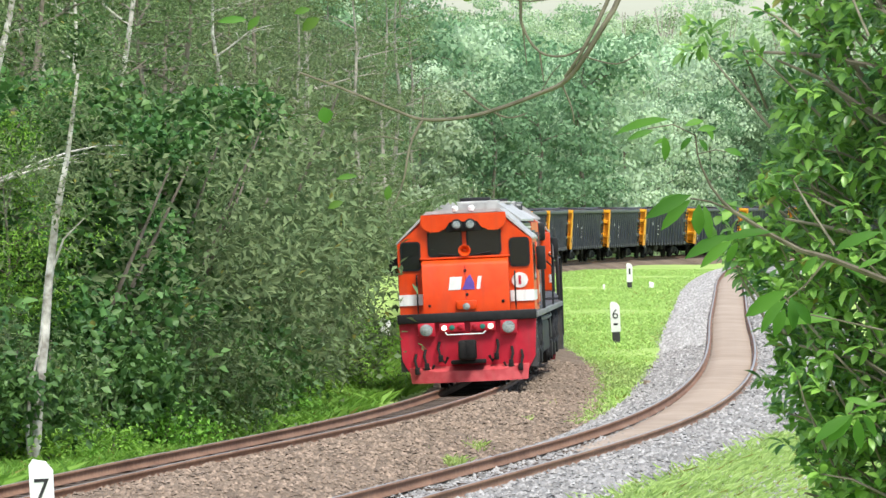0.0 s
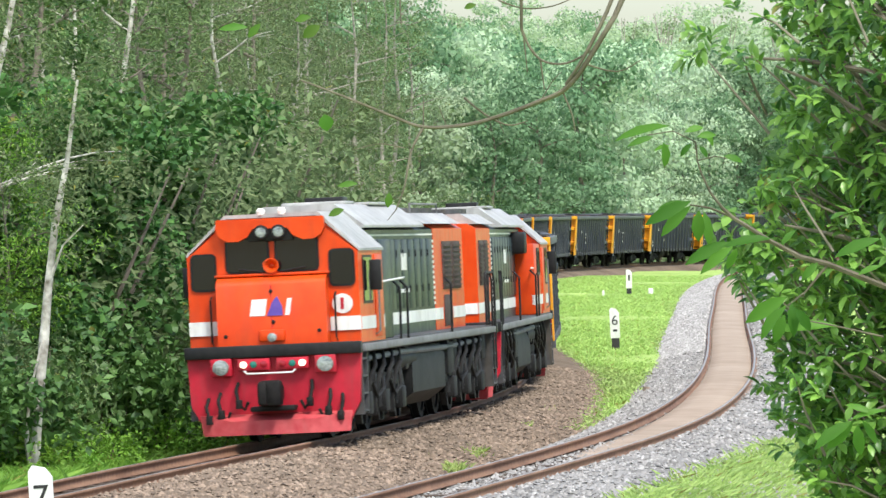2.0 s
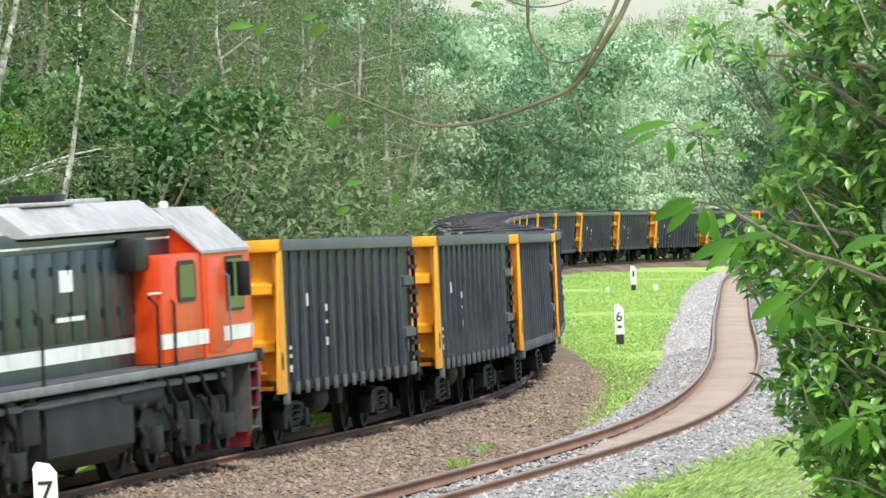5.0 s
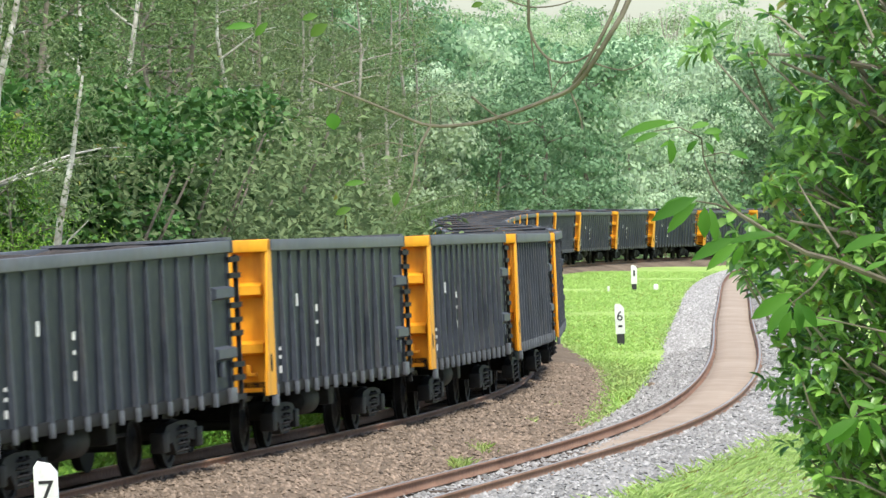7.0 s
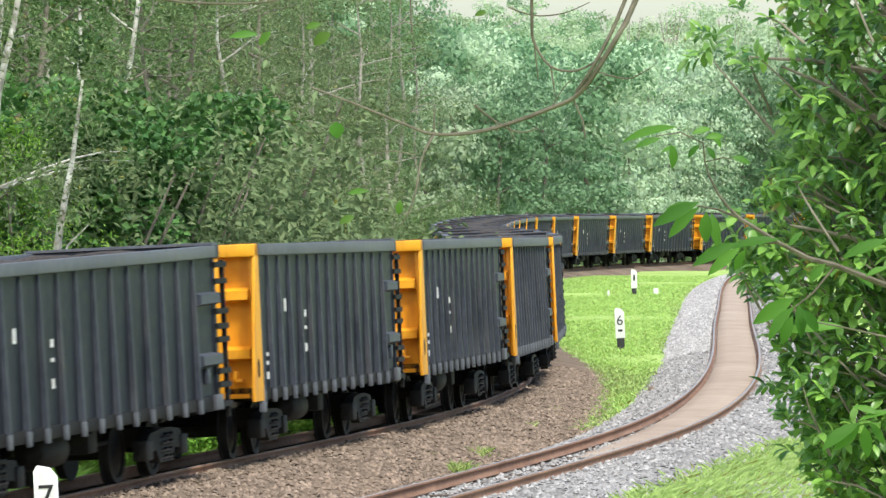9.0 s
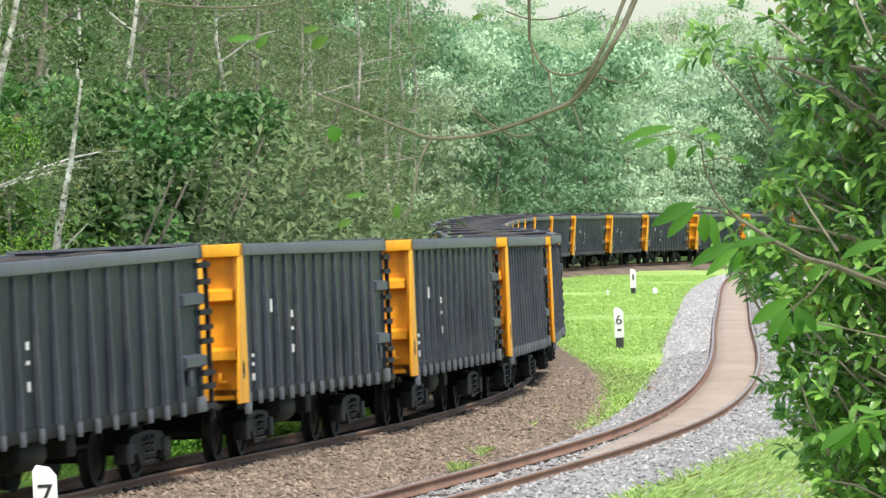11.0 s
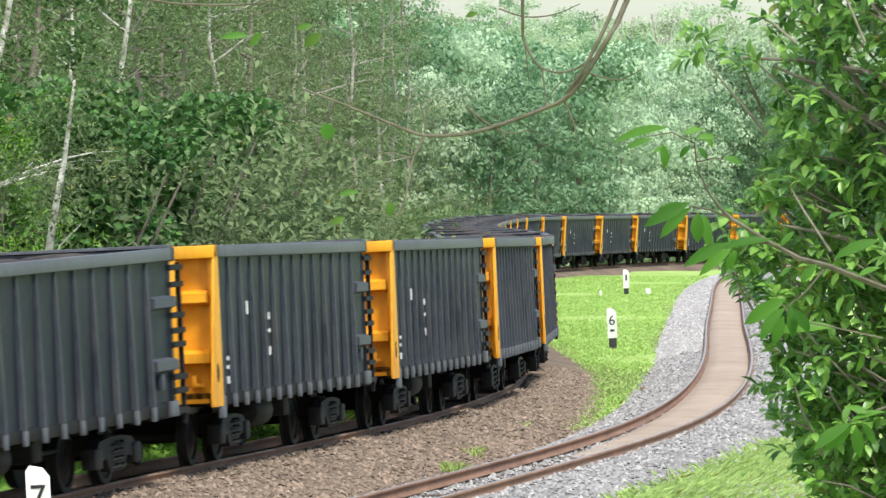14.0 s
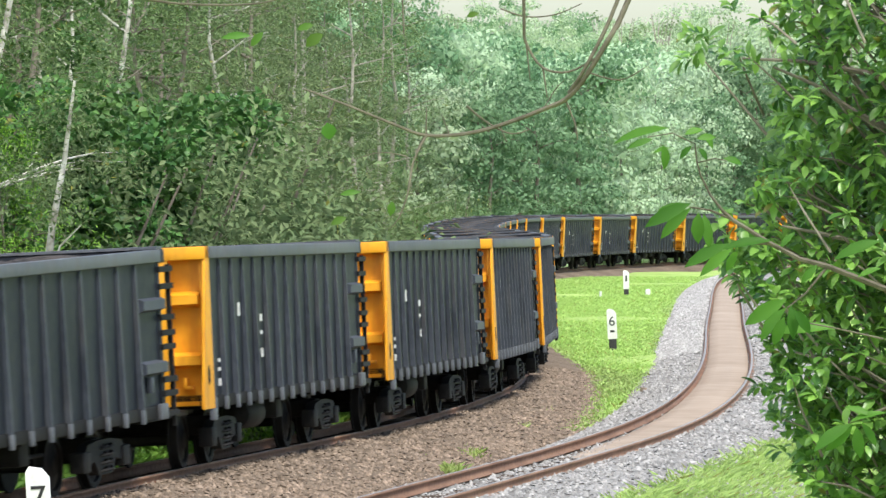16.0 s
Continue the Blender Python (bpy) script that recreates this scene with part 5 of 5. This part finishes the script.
def build_wood():
    """The wood along the outer side of the main track."""
    y = 86.0
    while y < 185:
        k = SHRUBS[int(RNG.choice([0, 1, 2, 2, 0] if y < 112 else [4, 3, 4, 2, 0]))]
        off = 3.5 + RNG.uniform(0, 0.7) + (2.3 if y > 118 else 0)
        plant(k, beside(y, off), y, RNG.uniform(0.75, 1.1), group="shrubs at the wood's edge")
        if RNG.rand() < 0.9:
            plant(SHRUBS[2], beside(y, 2.9 if y < 118 else 4.0), y + 0.6, RNG.uniform(0.6, 1.0), group="young shrubs beside the track")
        if RNG.rand() < 0.75:
            plant(SHRUBS[int(RNG.choice([0, 3, 1]))], beside(y, off + 2.2), y + 1, RNG.uniform(1.1, 1.6), group="shrubs at the wood's edge")
        y += RNG.uniform(1.9, 2.6) * (1 + (y - 86) / 120)
    for y, off, k in ((95, 5.2, 0), (99, 4.9, 1), (103, 4.6, 0), (107.5, 4.9, 1), (112, 5.2, 0), (118, 5.0, 1)):
        plant(CREEPERS[k], beside(y, off), y, RNG.uniform(0.85, 1.05), group="creeper-covered trees")
    for y, off, s in ((93.5, 5.1, 0.95), (96.5, 6.4, 0.9)):
        plant(FEATHER, beside(y, off), y, s, group="young feathery trees")
    for y, off, k in ((90, 4.6, 2), (93, 6.0, 0), (97, 7.4, 0), (100, 6.9, 2), (102, 8.6, 0), (105, 7.0, 3), (108, 9.4, 0), (110, 6.4, 2), (113, 8.2, 1), (116, 10.6, 0),
                      (118, 6.8, 1), (121, 8.8, 2), (124, 6.2, 1), (127, 10.2, 3), (130, 7.4, 0), (133, 12.2, 1), (136, 6.0, 2), (139, 9.0, 1), (143, 7.0, 0), (147, 11.0, 3),
                      (151, 6.2, 0), (156, 8.6, 1), (161, 6.0, 2), (166, 11.5, 3), (171, 7.0, 0)):
        plant(TALL[k], beside(y, off), y, RNG.uniform(0.9, 1.1), group="forest trees")
    y = 160.0
    while y < 345:
        for off in (9.0, 12.0, 15.5, 19.5):
            if RNG.rand() < 0.85:
                # Beyond 230 m the haze-coloured kind is chosen more often.
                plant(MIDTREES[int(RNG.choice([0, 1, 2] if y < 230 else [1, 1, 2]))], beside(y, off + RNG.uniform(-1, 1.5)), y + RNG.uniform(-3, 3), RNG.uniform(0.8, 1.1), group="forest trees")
        if RNG.rand() < 0.8:
            plant(SHRUBS[int(RNG.choice([4, 3]))], beside(y, 6.2), y, RNG.uniform(0.9, 1.2), group="shrubs at the wood's edge")
        y += 11
    for x, y, k in ((-1.6, 352, 2), (-4.0, 346, 0), (-6.5, 350, 2), (-11, 344, 1), (-4.5, 372, 1), (-4.2, 302, 2), (-6.5, 290, 0), (-3.0, 320, 2), (-8.5, 280, 2)):
        plant(MIDTREES[k], x, y, RNG.uniform(0.9, 1.05), group="forest trees")
    y = 345.0
    while y < 470:
        for off in (6.0, 11.0, 17.0, 24.0):
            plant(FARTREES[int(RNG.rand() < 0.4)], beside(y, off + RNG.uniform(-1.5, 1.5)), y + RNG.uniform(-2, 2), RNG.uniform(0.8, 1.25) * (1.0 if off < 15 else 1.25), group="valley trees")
        y += 6.5


def hill_wood():
    """The wooded hillside far behind the line, too far off to tell its trees apart."""
    rng = np.random.RandomState(40)
    spots, shade, dry, wood = [], [], [], Build()
    for y in np.arange(468, 800, 12.0):
        for x in np.arange(-0.035 * y, 0.1 * y, 5.5):
            x0, y0 = x + rng.uniform(-2, 2), y + rng.uniform(-5, 5)
            if abs(x0 - MAIN.side(min(y0, 750))) < 5:
                continue
            z0, h = float(hill(x0, y0)), rng.uniform(8, 13)
            bare, dark = rng.rand() < 0.2, math.sin(x0 * 0.13) + math.sin(y0 * 0.06 + x0 * 0.05) > 1.2
            r = rng.uniform(2.2, 3.8)
            for _ in range(5 if bare else 9):
                a, b = rng.uniform(0, 6.283), rng.rand() ** 0.5
                q = (x0 + r * b * math.cos(a), y0 + r * b * math.sin(a), z0 + h * (1.0 - 0.45 * b * b) - rng.uniform(0, 0.45) * h - 1.0, rng.uniform(0.9, 1.9))
                (dry if bare else shade if dark else spots).append(q)
            if bare:
                for _ in range(5):
                    a = rng.uniform(0, 6.283)
                    wood.tube([(x0, y0, z0), (x0 + 0.6 * math.cos(a), y0, z0 + h * 0.4), (x0 + 1.6 * math.cos(a), y0 + 1.6 * math.sin(a), z0 + h * 0.78)], [0.12, 0.09, 0.03], 4)
    # Hill crowns use the leaf colours with haze mixed in.
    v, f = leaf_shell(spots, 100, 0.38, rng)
    top = tagged(new("hill_wood", fast_mesh("hill_wood", v, f, LEAF_HAZED_FAR)), "haze-paled green woods covering a distant hillside", "woodland", kind="stuff")
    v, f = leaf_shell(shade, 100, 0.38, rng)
    part("deep_green_foliage", fast_mesh("deep_green_foliage", v, f, LEAF_HAZED_DARK), None, top)["kind"] = "stuff"
    part("bare_limbs", wood, BARK, top, "pale bare trees among the woods")["kind"] = "stuff"
    v, f = leaf_shell(dry, 34, 0.4, rng)
    part("thin_foliage", fast_mesh("thin_foliage", v, f, LEAF_PALE), None, top)["kind"] = "stuff"


build_wood()
hill_wood()


def birch():
    """A thin white-barked tree standing alone at the verge."""
    t = thing("tree", "thin white-barked tree leaning over the verge", "tree")
    b = Build().tube([(-5.95, 86, -0.7), (-5.9, 86, 0.0), (-5.85, 86.02, 0.8), (-5.78, 86.05, 1.6), (-5.72, 86.1, 2.4), (-5.62, 86.1, 3.3), (-5.45, 86.1, 4.2), (-5.3, 86.2, 5.4)], [0.085, 0.075, 0.07, 0.075, 0.062, 0.055, 0.04, 0.02], 10)
    b.tube([(-5.93, 86, -0.6), (-6.02, 85.9, 0.1), (-5.98, 85.8, 0.8), (-5.8, 85.9, 1.6)], [0.03, 0.028, 0.022, 0.012], 6)
    b.tube([(-5.72, 86.1, 2.4), (-5.5, 86.0, 3.0), (-5.2, 86, 3.3)], [0.025, 0.018, 0.008], 6)
    part("trunk", b, WHITEBARK, t, "mottled white trunk")
    rng = np.random.RandomState(3)
    heads = [(-5.4 + rng.normal(0, 0.45), 86.0 + rng.normal(0, 0.4), rng.uniform(3.2, 6.2)) for _ in range(30)]
    v, f = leaf_cloud(heads, (0.22, 0.22, 0.16), 60, 0.11, 0.04, rng)
    part("crown", fast_mesh("crown", v, f, LEAF_OLIVE), None, t)


birch()


# ---- posts and small things beside the track ----
def text_part(word, size, parent, place, turn, material):
    cu = bpy.data.curves.new("digit", "FONT")
    cu.body, cu.size, cu.align_x, cu.align_y, cu.extrude = word, size, "CENTER", "CENTER", 0.004
    cu.materials.append(material)
    ob = new("digit", cu)
    ob.parent, ob.matrix_basis = parent, Matrix.Translation(place) @ turn
    return ob


def kilometre_post(x, y, z, word, lean, label):
    """Concrete post: black foot, white board-like upper part with a sloped shoulder."""
    t = thing("distance_post", label, "trackside post", "distance posts")
    t.matrix_basis = pose(x, y, z, 0, lean, 0)
    part("post_foot", Build().box(-0.105, 0.105, -0.08, 0.08, -0.3, 0.32, 0.012), POSTBLACK, t, "black painted foot")
    part("post_board", Build().prism([(-0.13, 0.32), (0.13, 0.32), (0.13, 1.03), (0.05, 1.13), (-0.09, 1.16), (-0.13, 1.1)], -0.09, 0.09), POSTWHITE, t, "white painted upper part")
    up = Matrix.Rotation(radians(90), 4, "X")
    if word:
        text_part(word, 0.38, t, (0, -0.093, 0.80), up, POSTBLACK)
        part("small_mark", Build().box(-0.06, 0.06, -0.096, -0.09, 0.50, 0.56), POSTBLACK, t)
    else:
        part("small_mark", Build().box(-0.04, 0.04, -0.096, -0.09, 0.66, 0.92), POSTBLACK, t)


kilometre_post(-4.42, 66, -0.47, "7", -3.0, "white concrete distance post numbered seven with black foot")
kilometre_post(4.80, 164, -0.43, "6", -3.0, "white concrete distance post numbered six with black foot")
kilometre_post(8.25, 262, -0.45, "", -1.0, "white concrete distance post with black foot in grass")


def small_things():
    t = thing("marker_stone", "small white painted boundary stone in the grass", "stone")
    t.location = (9.2, 262, -0.47)
    part("stone", Build().box(-0.11, 0.11, -0.1, 0.1, -0.1, 0.34, 0.05), POSTWHITE, t)
    t = thing("marker_stone", "tiny white peg in the grass", "stone")
    t.location = (7.0, 258, -0.47)
    part("stone", Build().box(-0.05, 0.05, -0.05, 0.05, -0.1, 0.3, 0.015), POSTWHITE, t)
    t = thing("broken_sleeper", "weathered broken wooden sleeper end on grey ballast", "timber")
    t.matrix_basis = pose(4.5, 126, -0.42, 0, 14, 24)
    part("timber", Build().box(-0.24, 0.24, -0.11, 0.11, -0.05, 0.09, 0.02), SAND, t)
    for x, y in ((-1.68, 166), (-1.5, 163)):
        t = thing("marker_post", "short black and white marker post in the verge", "trackside post")
        t.location = (x, y, -0.5)
        part("post_foot", Build().box(-0.06, 0.06, -0.05, 0.05, -0.2, 0.3, 0.01), POSTBLACK, t)
        part("post_head", Build().box(-0.065, 0.065, -0.055, 0.055, 0.3, 0.72, 0.015), POSTWHITE, t)


small_things()

# ---- near foliage hanging into the view ----
def big_leaf(v, f, base, way, normal, length, width):
    """One lance-shaped leaf, folded at the midrib and drooping at the tip."""
    way, normal = Vector(way).normalized(), Vector(normal)
    side = way.cross(normal)
    if side.length < 1e-4:
        side = Vector((1, 0, 0))
    side.normalize()
    normal = side.cross(way)
    o = len(v)
    for t, w, d in ((0.0, 0.04, 0), (0.25, 0.75, 0.01), (0.55, 1.0, -0.02), (0.82, 0.6, -0.09), (1.0, 0.02, -0.17)):
        m = Vector(base) + way * length * t + normal * length * d
        h = side * width * 0.5 * w
        rise = normal * width * 0.16 * w
        v += [tuple(m - h + rise), tuple(m), tuple(m + h + rise)]
    for i in range(4):
        a = o + i * 3
        f += [(a, a + 1, a + 4, a + 3), (a + 1, a + 2, a + 5, a + 4)]


def near_tree():
    """Broad-leaved tree beside the camera's line of sight: twigs ending in whorls of glossy leaves."""
    rng = np.random.RandomState(31)
    t = thing("broadleaf_tree", "broad-leaved tree with glossy whorled green leaves beside the line", "tree")
    D = 28.0
    wood = Build().tube([(3.1, D, -0.6), (3.0, D, 1.2), (2.75, D, 2.6), (2.7, D - 0.1, 3.8), (2.9, D, 5.5)], [0.13, 0.11, 0.085, 0.06, 0.03], 9)
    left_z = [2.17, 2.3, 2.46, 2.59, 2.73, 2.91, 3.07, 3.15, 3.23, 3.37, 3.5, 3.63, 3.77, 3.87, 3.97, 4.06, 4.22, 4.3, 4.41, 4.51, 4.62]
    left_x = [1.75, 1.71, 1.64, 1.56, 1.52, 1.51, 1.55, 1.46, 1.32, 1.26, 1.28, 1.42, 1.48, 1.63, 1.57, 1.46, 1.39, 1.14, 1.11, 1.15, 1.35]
    v, f = [], []
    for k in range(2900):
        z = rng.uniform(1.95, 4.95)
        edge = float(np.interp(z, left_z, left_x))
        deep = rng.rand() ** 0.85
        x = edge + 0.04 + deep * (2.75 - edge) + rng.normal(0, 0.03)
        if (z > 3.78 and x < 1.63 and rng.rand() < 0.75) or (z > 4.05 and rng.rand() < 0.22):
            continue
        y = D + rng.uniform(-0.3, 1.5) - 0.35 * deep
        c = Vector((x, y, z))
        out = Vector((-0.7 + rng.normal(0, 0.5), -0.5 + rng.normal(0, 0.4), 0.25 + rng.normal(0, 0.45))).normalized()
        if k % 4 == 0:
            root = c + Vector((rng.uniform(0.12, 0.4), rng.uniform(-0.1, 0.3), -rng.uniform(0.1, 0.4)))
            wood.tube([root, root.lerp(c, 0.5) + Vector((-0.02, 0, 0.03)), c - out * 0.01], [0.008, 0.006, 0.003], 5)
        a, b = out.orthogonal().normalized(), None
        b = out.cross(a)
        small = rng.rand() < 0.35
        for j in range(6 if small else 8):
            q = j * 2.4 + rng.uniform(-0.4, 0.4)
            tilt = rng.uniform(0.45, 1.25)
            way = (out * math.cos(tilt) + (a * math.cos(q) + b * math.sin(q)) * math.sin(tilt))
            L = rng.uniform(0.05, 0.072) if small else rng.uniform(0.065, 0.105)
            big_leaf(v, f, c - out * 0.012 * j, way, Vector((rng.normal(0, 0.3), -0.35, 1)), L, L * (0.75 if small else 0.42))
    for z, x, up in ((1.5, 1.75, 0.7), (2.3, 1.7, 0.6), (3.0, 1.6, 0.5), (3.5, 1.55, 0.75), (3.9, 1.5, 0.4), (2.7, 2.0, 1.2)):
        wood.tube(limb_path((2.78, D, z), (x, D + rng.uniform(-0.2, 0.6), z + up), 0.1, rng), [0.03, 0.025, 0.02, 0.015, 0.01, 0.006], 6)
    part("trunk", wood, GREYBARK, t)
    part("crown", fast_mesh("crown", v, f, LEAF_NEAR, True), None, t)


def leafy_spray():
    """A thin shoot with a few large soft leaves, nearer than the tree behind it."""
    rng = np.random.RandomState(8)
    t = thing("leafy_branch", "thin green shoot with large drooping leaves", "branch")
    D = 16.0
    wood = Build()
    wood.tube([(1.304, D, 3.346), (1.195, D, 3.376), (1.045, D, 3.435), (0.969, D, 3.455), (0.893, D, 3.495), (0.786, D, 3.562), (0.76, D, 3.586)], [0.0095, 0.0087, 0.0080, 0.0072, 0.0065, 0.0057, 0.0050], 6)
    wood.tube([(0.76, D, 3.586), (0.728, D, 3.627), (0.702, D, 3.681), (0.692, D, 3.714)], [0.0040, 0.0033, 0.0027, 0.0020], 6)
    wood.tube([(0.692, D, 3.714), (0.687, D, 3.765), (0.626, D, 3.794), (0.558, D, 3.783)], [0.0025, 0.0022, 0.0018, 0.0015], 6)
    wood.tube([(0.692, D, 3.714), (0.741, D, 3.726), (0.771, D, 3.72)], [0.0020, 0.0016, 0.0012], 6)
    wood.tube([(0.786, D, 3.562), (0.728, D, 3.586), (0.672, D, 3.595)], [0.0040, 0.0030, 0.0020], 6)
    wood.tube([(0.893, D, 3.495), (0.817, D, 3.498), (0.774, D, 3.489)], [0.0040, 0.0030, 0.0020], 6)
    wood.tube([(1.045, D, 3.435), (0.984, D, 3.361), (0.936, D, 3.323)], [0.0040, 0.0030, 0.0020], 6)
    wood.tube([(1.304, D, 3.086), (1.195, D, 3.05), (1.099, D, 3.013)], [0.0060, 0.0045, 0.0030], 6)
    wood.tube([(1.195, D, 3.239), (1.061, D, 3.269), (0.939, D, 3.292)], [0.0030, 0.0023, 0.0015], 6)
    part("stem", wood, TWIG, t)
    v, f = [], []
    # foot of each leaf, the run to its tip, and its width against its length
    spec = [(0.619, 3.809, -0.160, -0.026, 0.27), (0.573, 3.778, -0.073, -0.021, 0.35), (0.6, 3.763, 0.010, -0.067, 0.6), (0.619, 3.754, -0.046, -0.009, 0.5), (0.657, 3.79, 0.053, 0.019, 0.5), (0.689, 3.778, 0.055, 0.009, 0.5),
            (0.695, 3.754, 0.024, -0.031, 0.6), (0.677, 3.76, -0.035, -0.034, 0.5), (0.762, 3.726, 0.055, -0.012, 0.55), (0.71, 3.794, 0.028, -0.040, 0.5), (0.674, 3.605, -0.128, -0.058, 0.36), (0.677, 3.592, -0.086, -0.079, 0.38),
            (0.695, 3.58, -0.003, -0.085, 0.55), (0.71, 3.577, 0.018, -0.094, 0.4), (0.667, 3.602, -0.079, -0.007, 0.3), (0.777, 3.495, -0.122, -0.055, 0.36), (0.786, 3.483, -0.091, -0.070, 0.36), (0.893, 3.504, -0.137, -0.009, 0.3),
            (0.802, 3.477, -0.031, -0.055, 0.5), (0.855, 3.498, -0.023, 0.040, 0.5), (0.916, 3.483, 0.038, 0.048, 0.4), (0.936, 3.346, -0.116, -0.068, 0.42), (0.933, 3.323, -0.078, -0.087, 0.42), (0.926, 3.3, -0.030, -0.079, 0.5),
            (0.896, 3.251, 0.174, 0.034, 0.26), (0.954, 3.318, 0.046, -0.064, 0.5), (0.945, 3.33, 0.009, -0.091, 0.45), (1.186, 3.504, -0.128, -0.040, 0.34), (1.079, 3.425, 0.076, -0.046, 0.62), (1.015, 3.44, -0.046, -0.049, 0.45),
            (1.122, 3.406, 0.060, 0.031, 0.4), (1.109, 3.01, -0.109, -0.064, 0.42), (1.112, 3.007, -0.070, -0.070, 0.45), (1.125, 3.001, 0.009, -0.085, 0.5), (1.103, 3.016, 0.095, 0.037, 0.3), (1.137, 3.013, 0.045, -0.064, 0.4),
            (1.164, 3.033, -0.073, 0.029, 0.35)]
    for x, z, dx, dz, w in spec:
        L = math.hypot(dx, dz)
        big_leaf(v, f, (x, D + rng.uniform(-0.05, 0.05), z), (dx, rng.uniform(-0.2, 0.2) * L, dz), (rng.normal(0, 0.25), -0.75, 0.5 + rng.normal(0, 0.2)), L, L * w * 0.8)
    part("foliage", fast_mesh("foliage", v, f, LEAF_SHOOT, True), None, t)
    return t


def bare_branch():
    """A bare grey branch arching down into the view, with forked twigs and a few leaves."""
    t = thing("bare_branch", "bare arching grey branch with thin forked twigs and few leaves", "branch")
    D = 14.0
    def line(points, r0, r1, n=7):
        p = [Vector((x, D + 0.04 * math.sin(9 * x + 5 * z), z)) for x, z in points]
        q = []
        for i in range(len(p) - 1):
            a, b, c, d = p[max(i - 1, 0)], p[i], p[i + 1], p[min(i + 2, len(p) - 1)]
            for j in range(4):
                u = j / 4
                q.append(0.5 * ((2 * b) + (c - a) * u + (2 * a - 5 * b + 4 * c - d) * u * u + (3 * b - a - 3 * c + d) * u ** 3))
        q.append(p[-1])
        return Build().tube(q, [r0 + (r1 - r0) * i / (len(q) - 1) for i in range(len(q))], n)
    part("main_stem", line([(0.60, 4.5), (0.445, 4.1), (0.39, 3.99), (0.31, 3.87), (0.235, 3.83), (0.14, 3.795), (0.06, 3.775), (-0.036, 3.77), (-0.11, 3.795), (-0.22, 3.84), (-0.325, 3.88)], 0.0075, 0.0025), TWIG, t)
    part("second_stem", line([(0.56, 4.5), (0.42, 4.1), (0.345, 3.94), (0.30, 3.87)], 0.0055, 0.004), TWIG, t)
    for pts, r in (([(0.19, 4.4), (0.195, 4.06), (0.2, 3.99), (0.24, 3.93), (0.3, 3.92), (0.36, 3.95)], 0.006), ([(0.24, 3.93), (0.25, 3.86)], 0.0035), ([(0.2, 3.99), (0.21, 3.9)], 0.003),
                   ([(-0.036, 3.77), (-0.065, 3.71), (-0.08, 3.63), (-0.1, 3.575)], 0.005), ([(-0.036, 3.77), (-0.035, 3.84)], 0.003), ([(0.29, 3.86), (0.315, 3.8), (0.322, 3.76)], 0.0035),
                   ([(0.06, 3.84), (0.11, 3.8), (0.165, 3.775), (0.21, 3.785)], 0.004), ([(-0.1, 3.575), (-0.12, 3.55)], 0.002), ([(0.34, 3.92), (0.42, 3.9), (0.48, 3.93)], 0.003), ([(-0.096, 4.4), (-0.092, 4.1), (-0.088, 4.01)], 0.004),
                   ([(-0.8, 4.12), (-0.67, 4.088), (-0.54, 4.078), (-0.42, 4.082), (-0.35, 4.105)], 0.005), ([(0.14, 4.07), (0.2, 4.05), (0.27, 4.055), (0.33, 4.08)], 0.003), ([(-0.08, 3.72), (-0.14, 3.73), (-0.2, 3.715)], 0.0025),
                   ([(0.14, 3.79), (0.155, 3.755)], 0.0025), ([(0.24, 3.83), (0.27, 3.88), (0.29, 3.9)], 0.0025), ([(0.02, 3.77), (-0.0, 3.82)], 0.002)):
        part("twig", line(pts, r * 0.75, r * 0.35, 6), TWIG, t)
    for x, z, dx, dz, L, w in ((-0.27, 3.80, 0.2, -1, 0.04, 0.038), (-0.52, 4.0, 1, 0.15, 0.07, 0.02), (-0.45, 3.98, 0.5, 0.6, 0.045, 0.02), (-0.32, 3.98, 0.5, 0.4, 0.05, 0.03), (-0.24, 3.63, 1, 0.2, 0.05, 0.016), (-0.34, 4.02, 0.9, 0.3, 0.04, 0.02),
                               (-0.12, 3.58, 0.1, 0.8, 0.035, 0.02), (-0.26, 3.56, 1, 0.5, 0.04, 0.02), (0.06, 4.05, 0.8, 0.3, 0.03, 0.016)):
        v, f = [], []
        big_leaf(v, f, (x, D, z), (dx, -0.1, dz), (0.1, -0.9, 0.4), L, w)
        part("leaf", fast_mesh("leaf", v, f, LEAF_SHOOT, True), None, t)
    return t


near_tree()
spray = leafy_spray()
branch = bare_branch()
# sway of the hanging branch in the light wind: seconds, metres sideways, metres up
SWAY = [(0.0, -0.012, 0.014), (1.0, -0.008, 0.014), (2.0, -0.009, 0.011), (3.0, -0.007, 0.004), (4.0, -0.005, 0.005), (5.5, -0.004, 0.006), (7.0, -0.004, 0.004), (7.5, 0.0, 0.0), (8.0, 0.001, -0.003),
        (9.0, 0.004, -0.006), (10.0, 0.002, -0.012), (11.5, 0.0, -0.017), (12.0, 0.001, -0.014), (13.0, 0.001, -0.013), (14.0, 0.001, -0.009), (15.0, -0.001, -0.003), (16.0, 0.004, -0.007)]


def motions():
    drive_train()
    walk(branch, [(t, pose(a, 0, u)) for t, a, u in SWAY])
    walk(spray, [(t, pose(a * 0.5, 0, u * 0.2)) for t, a, u in SWAY])


motions()
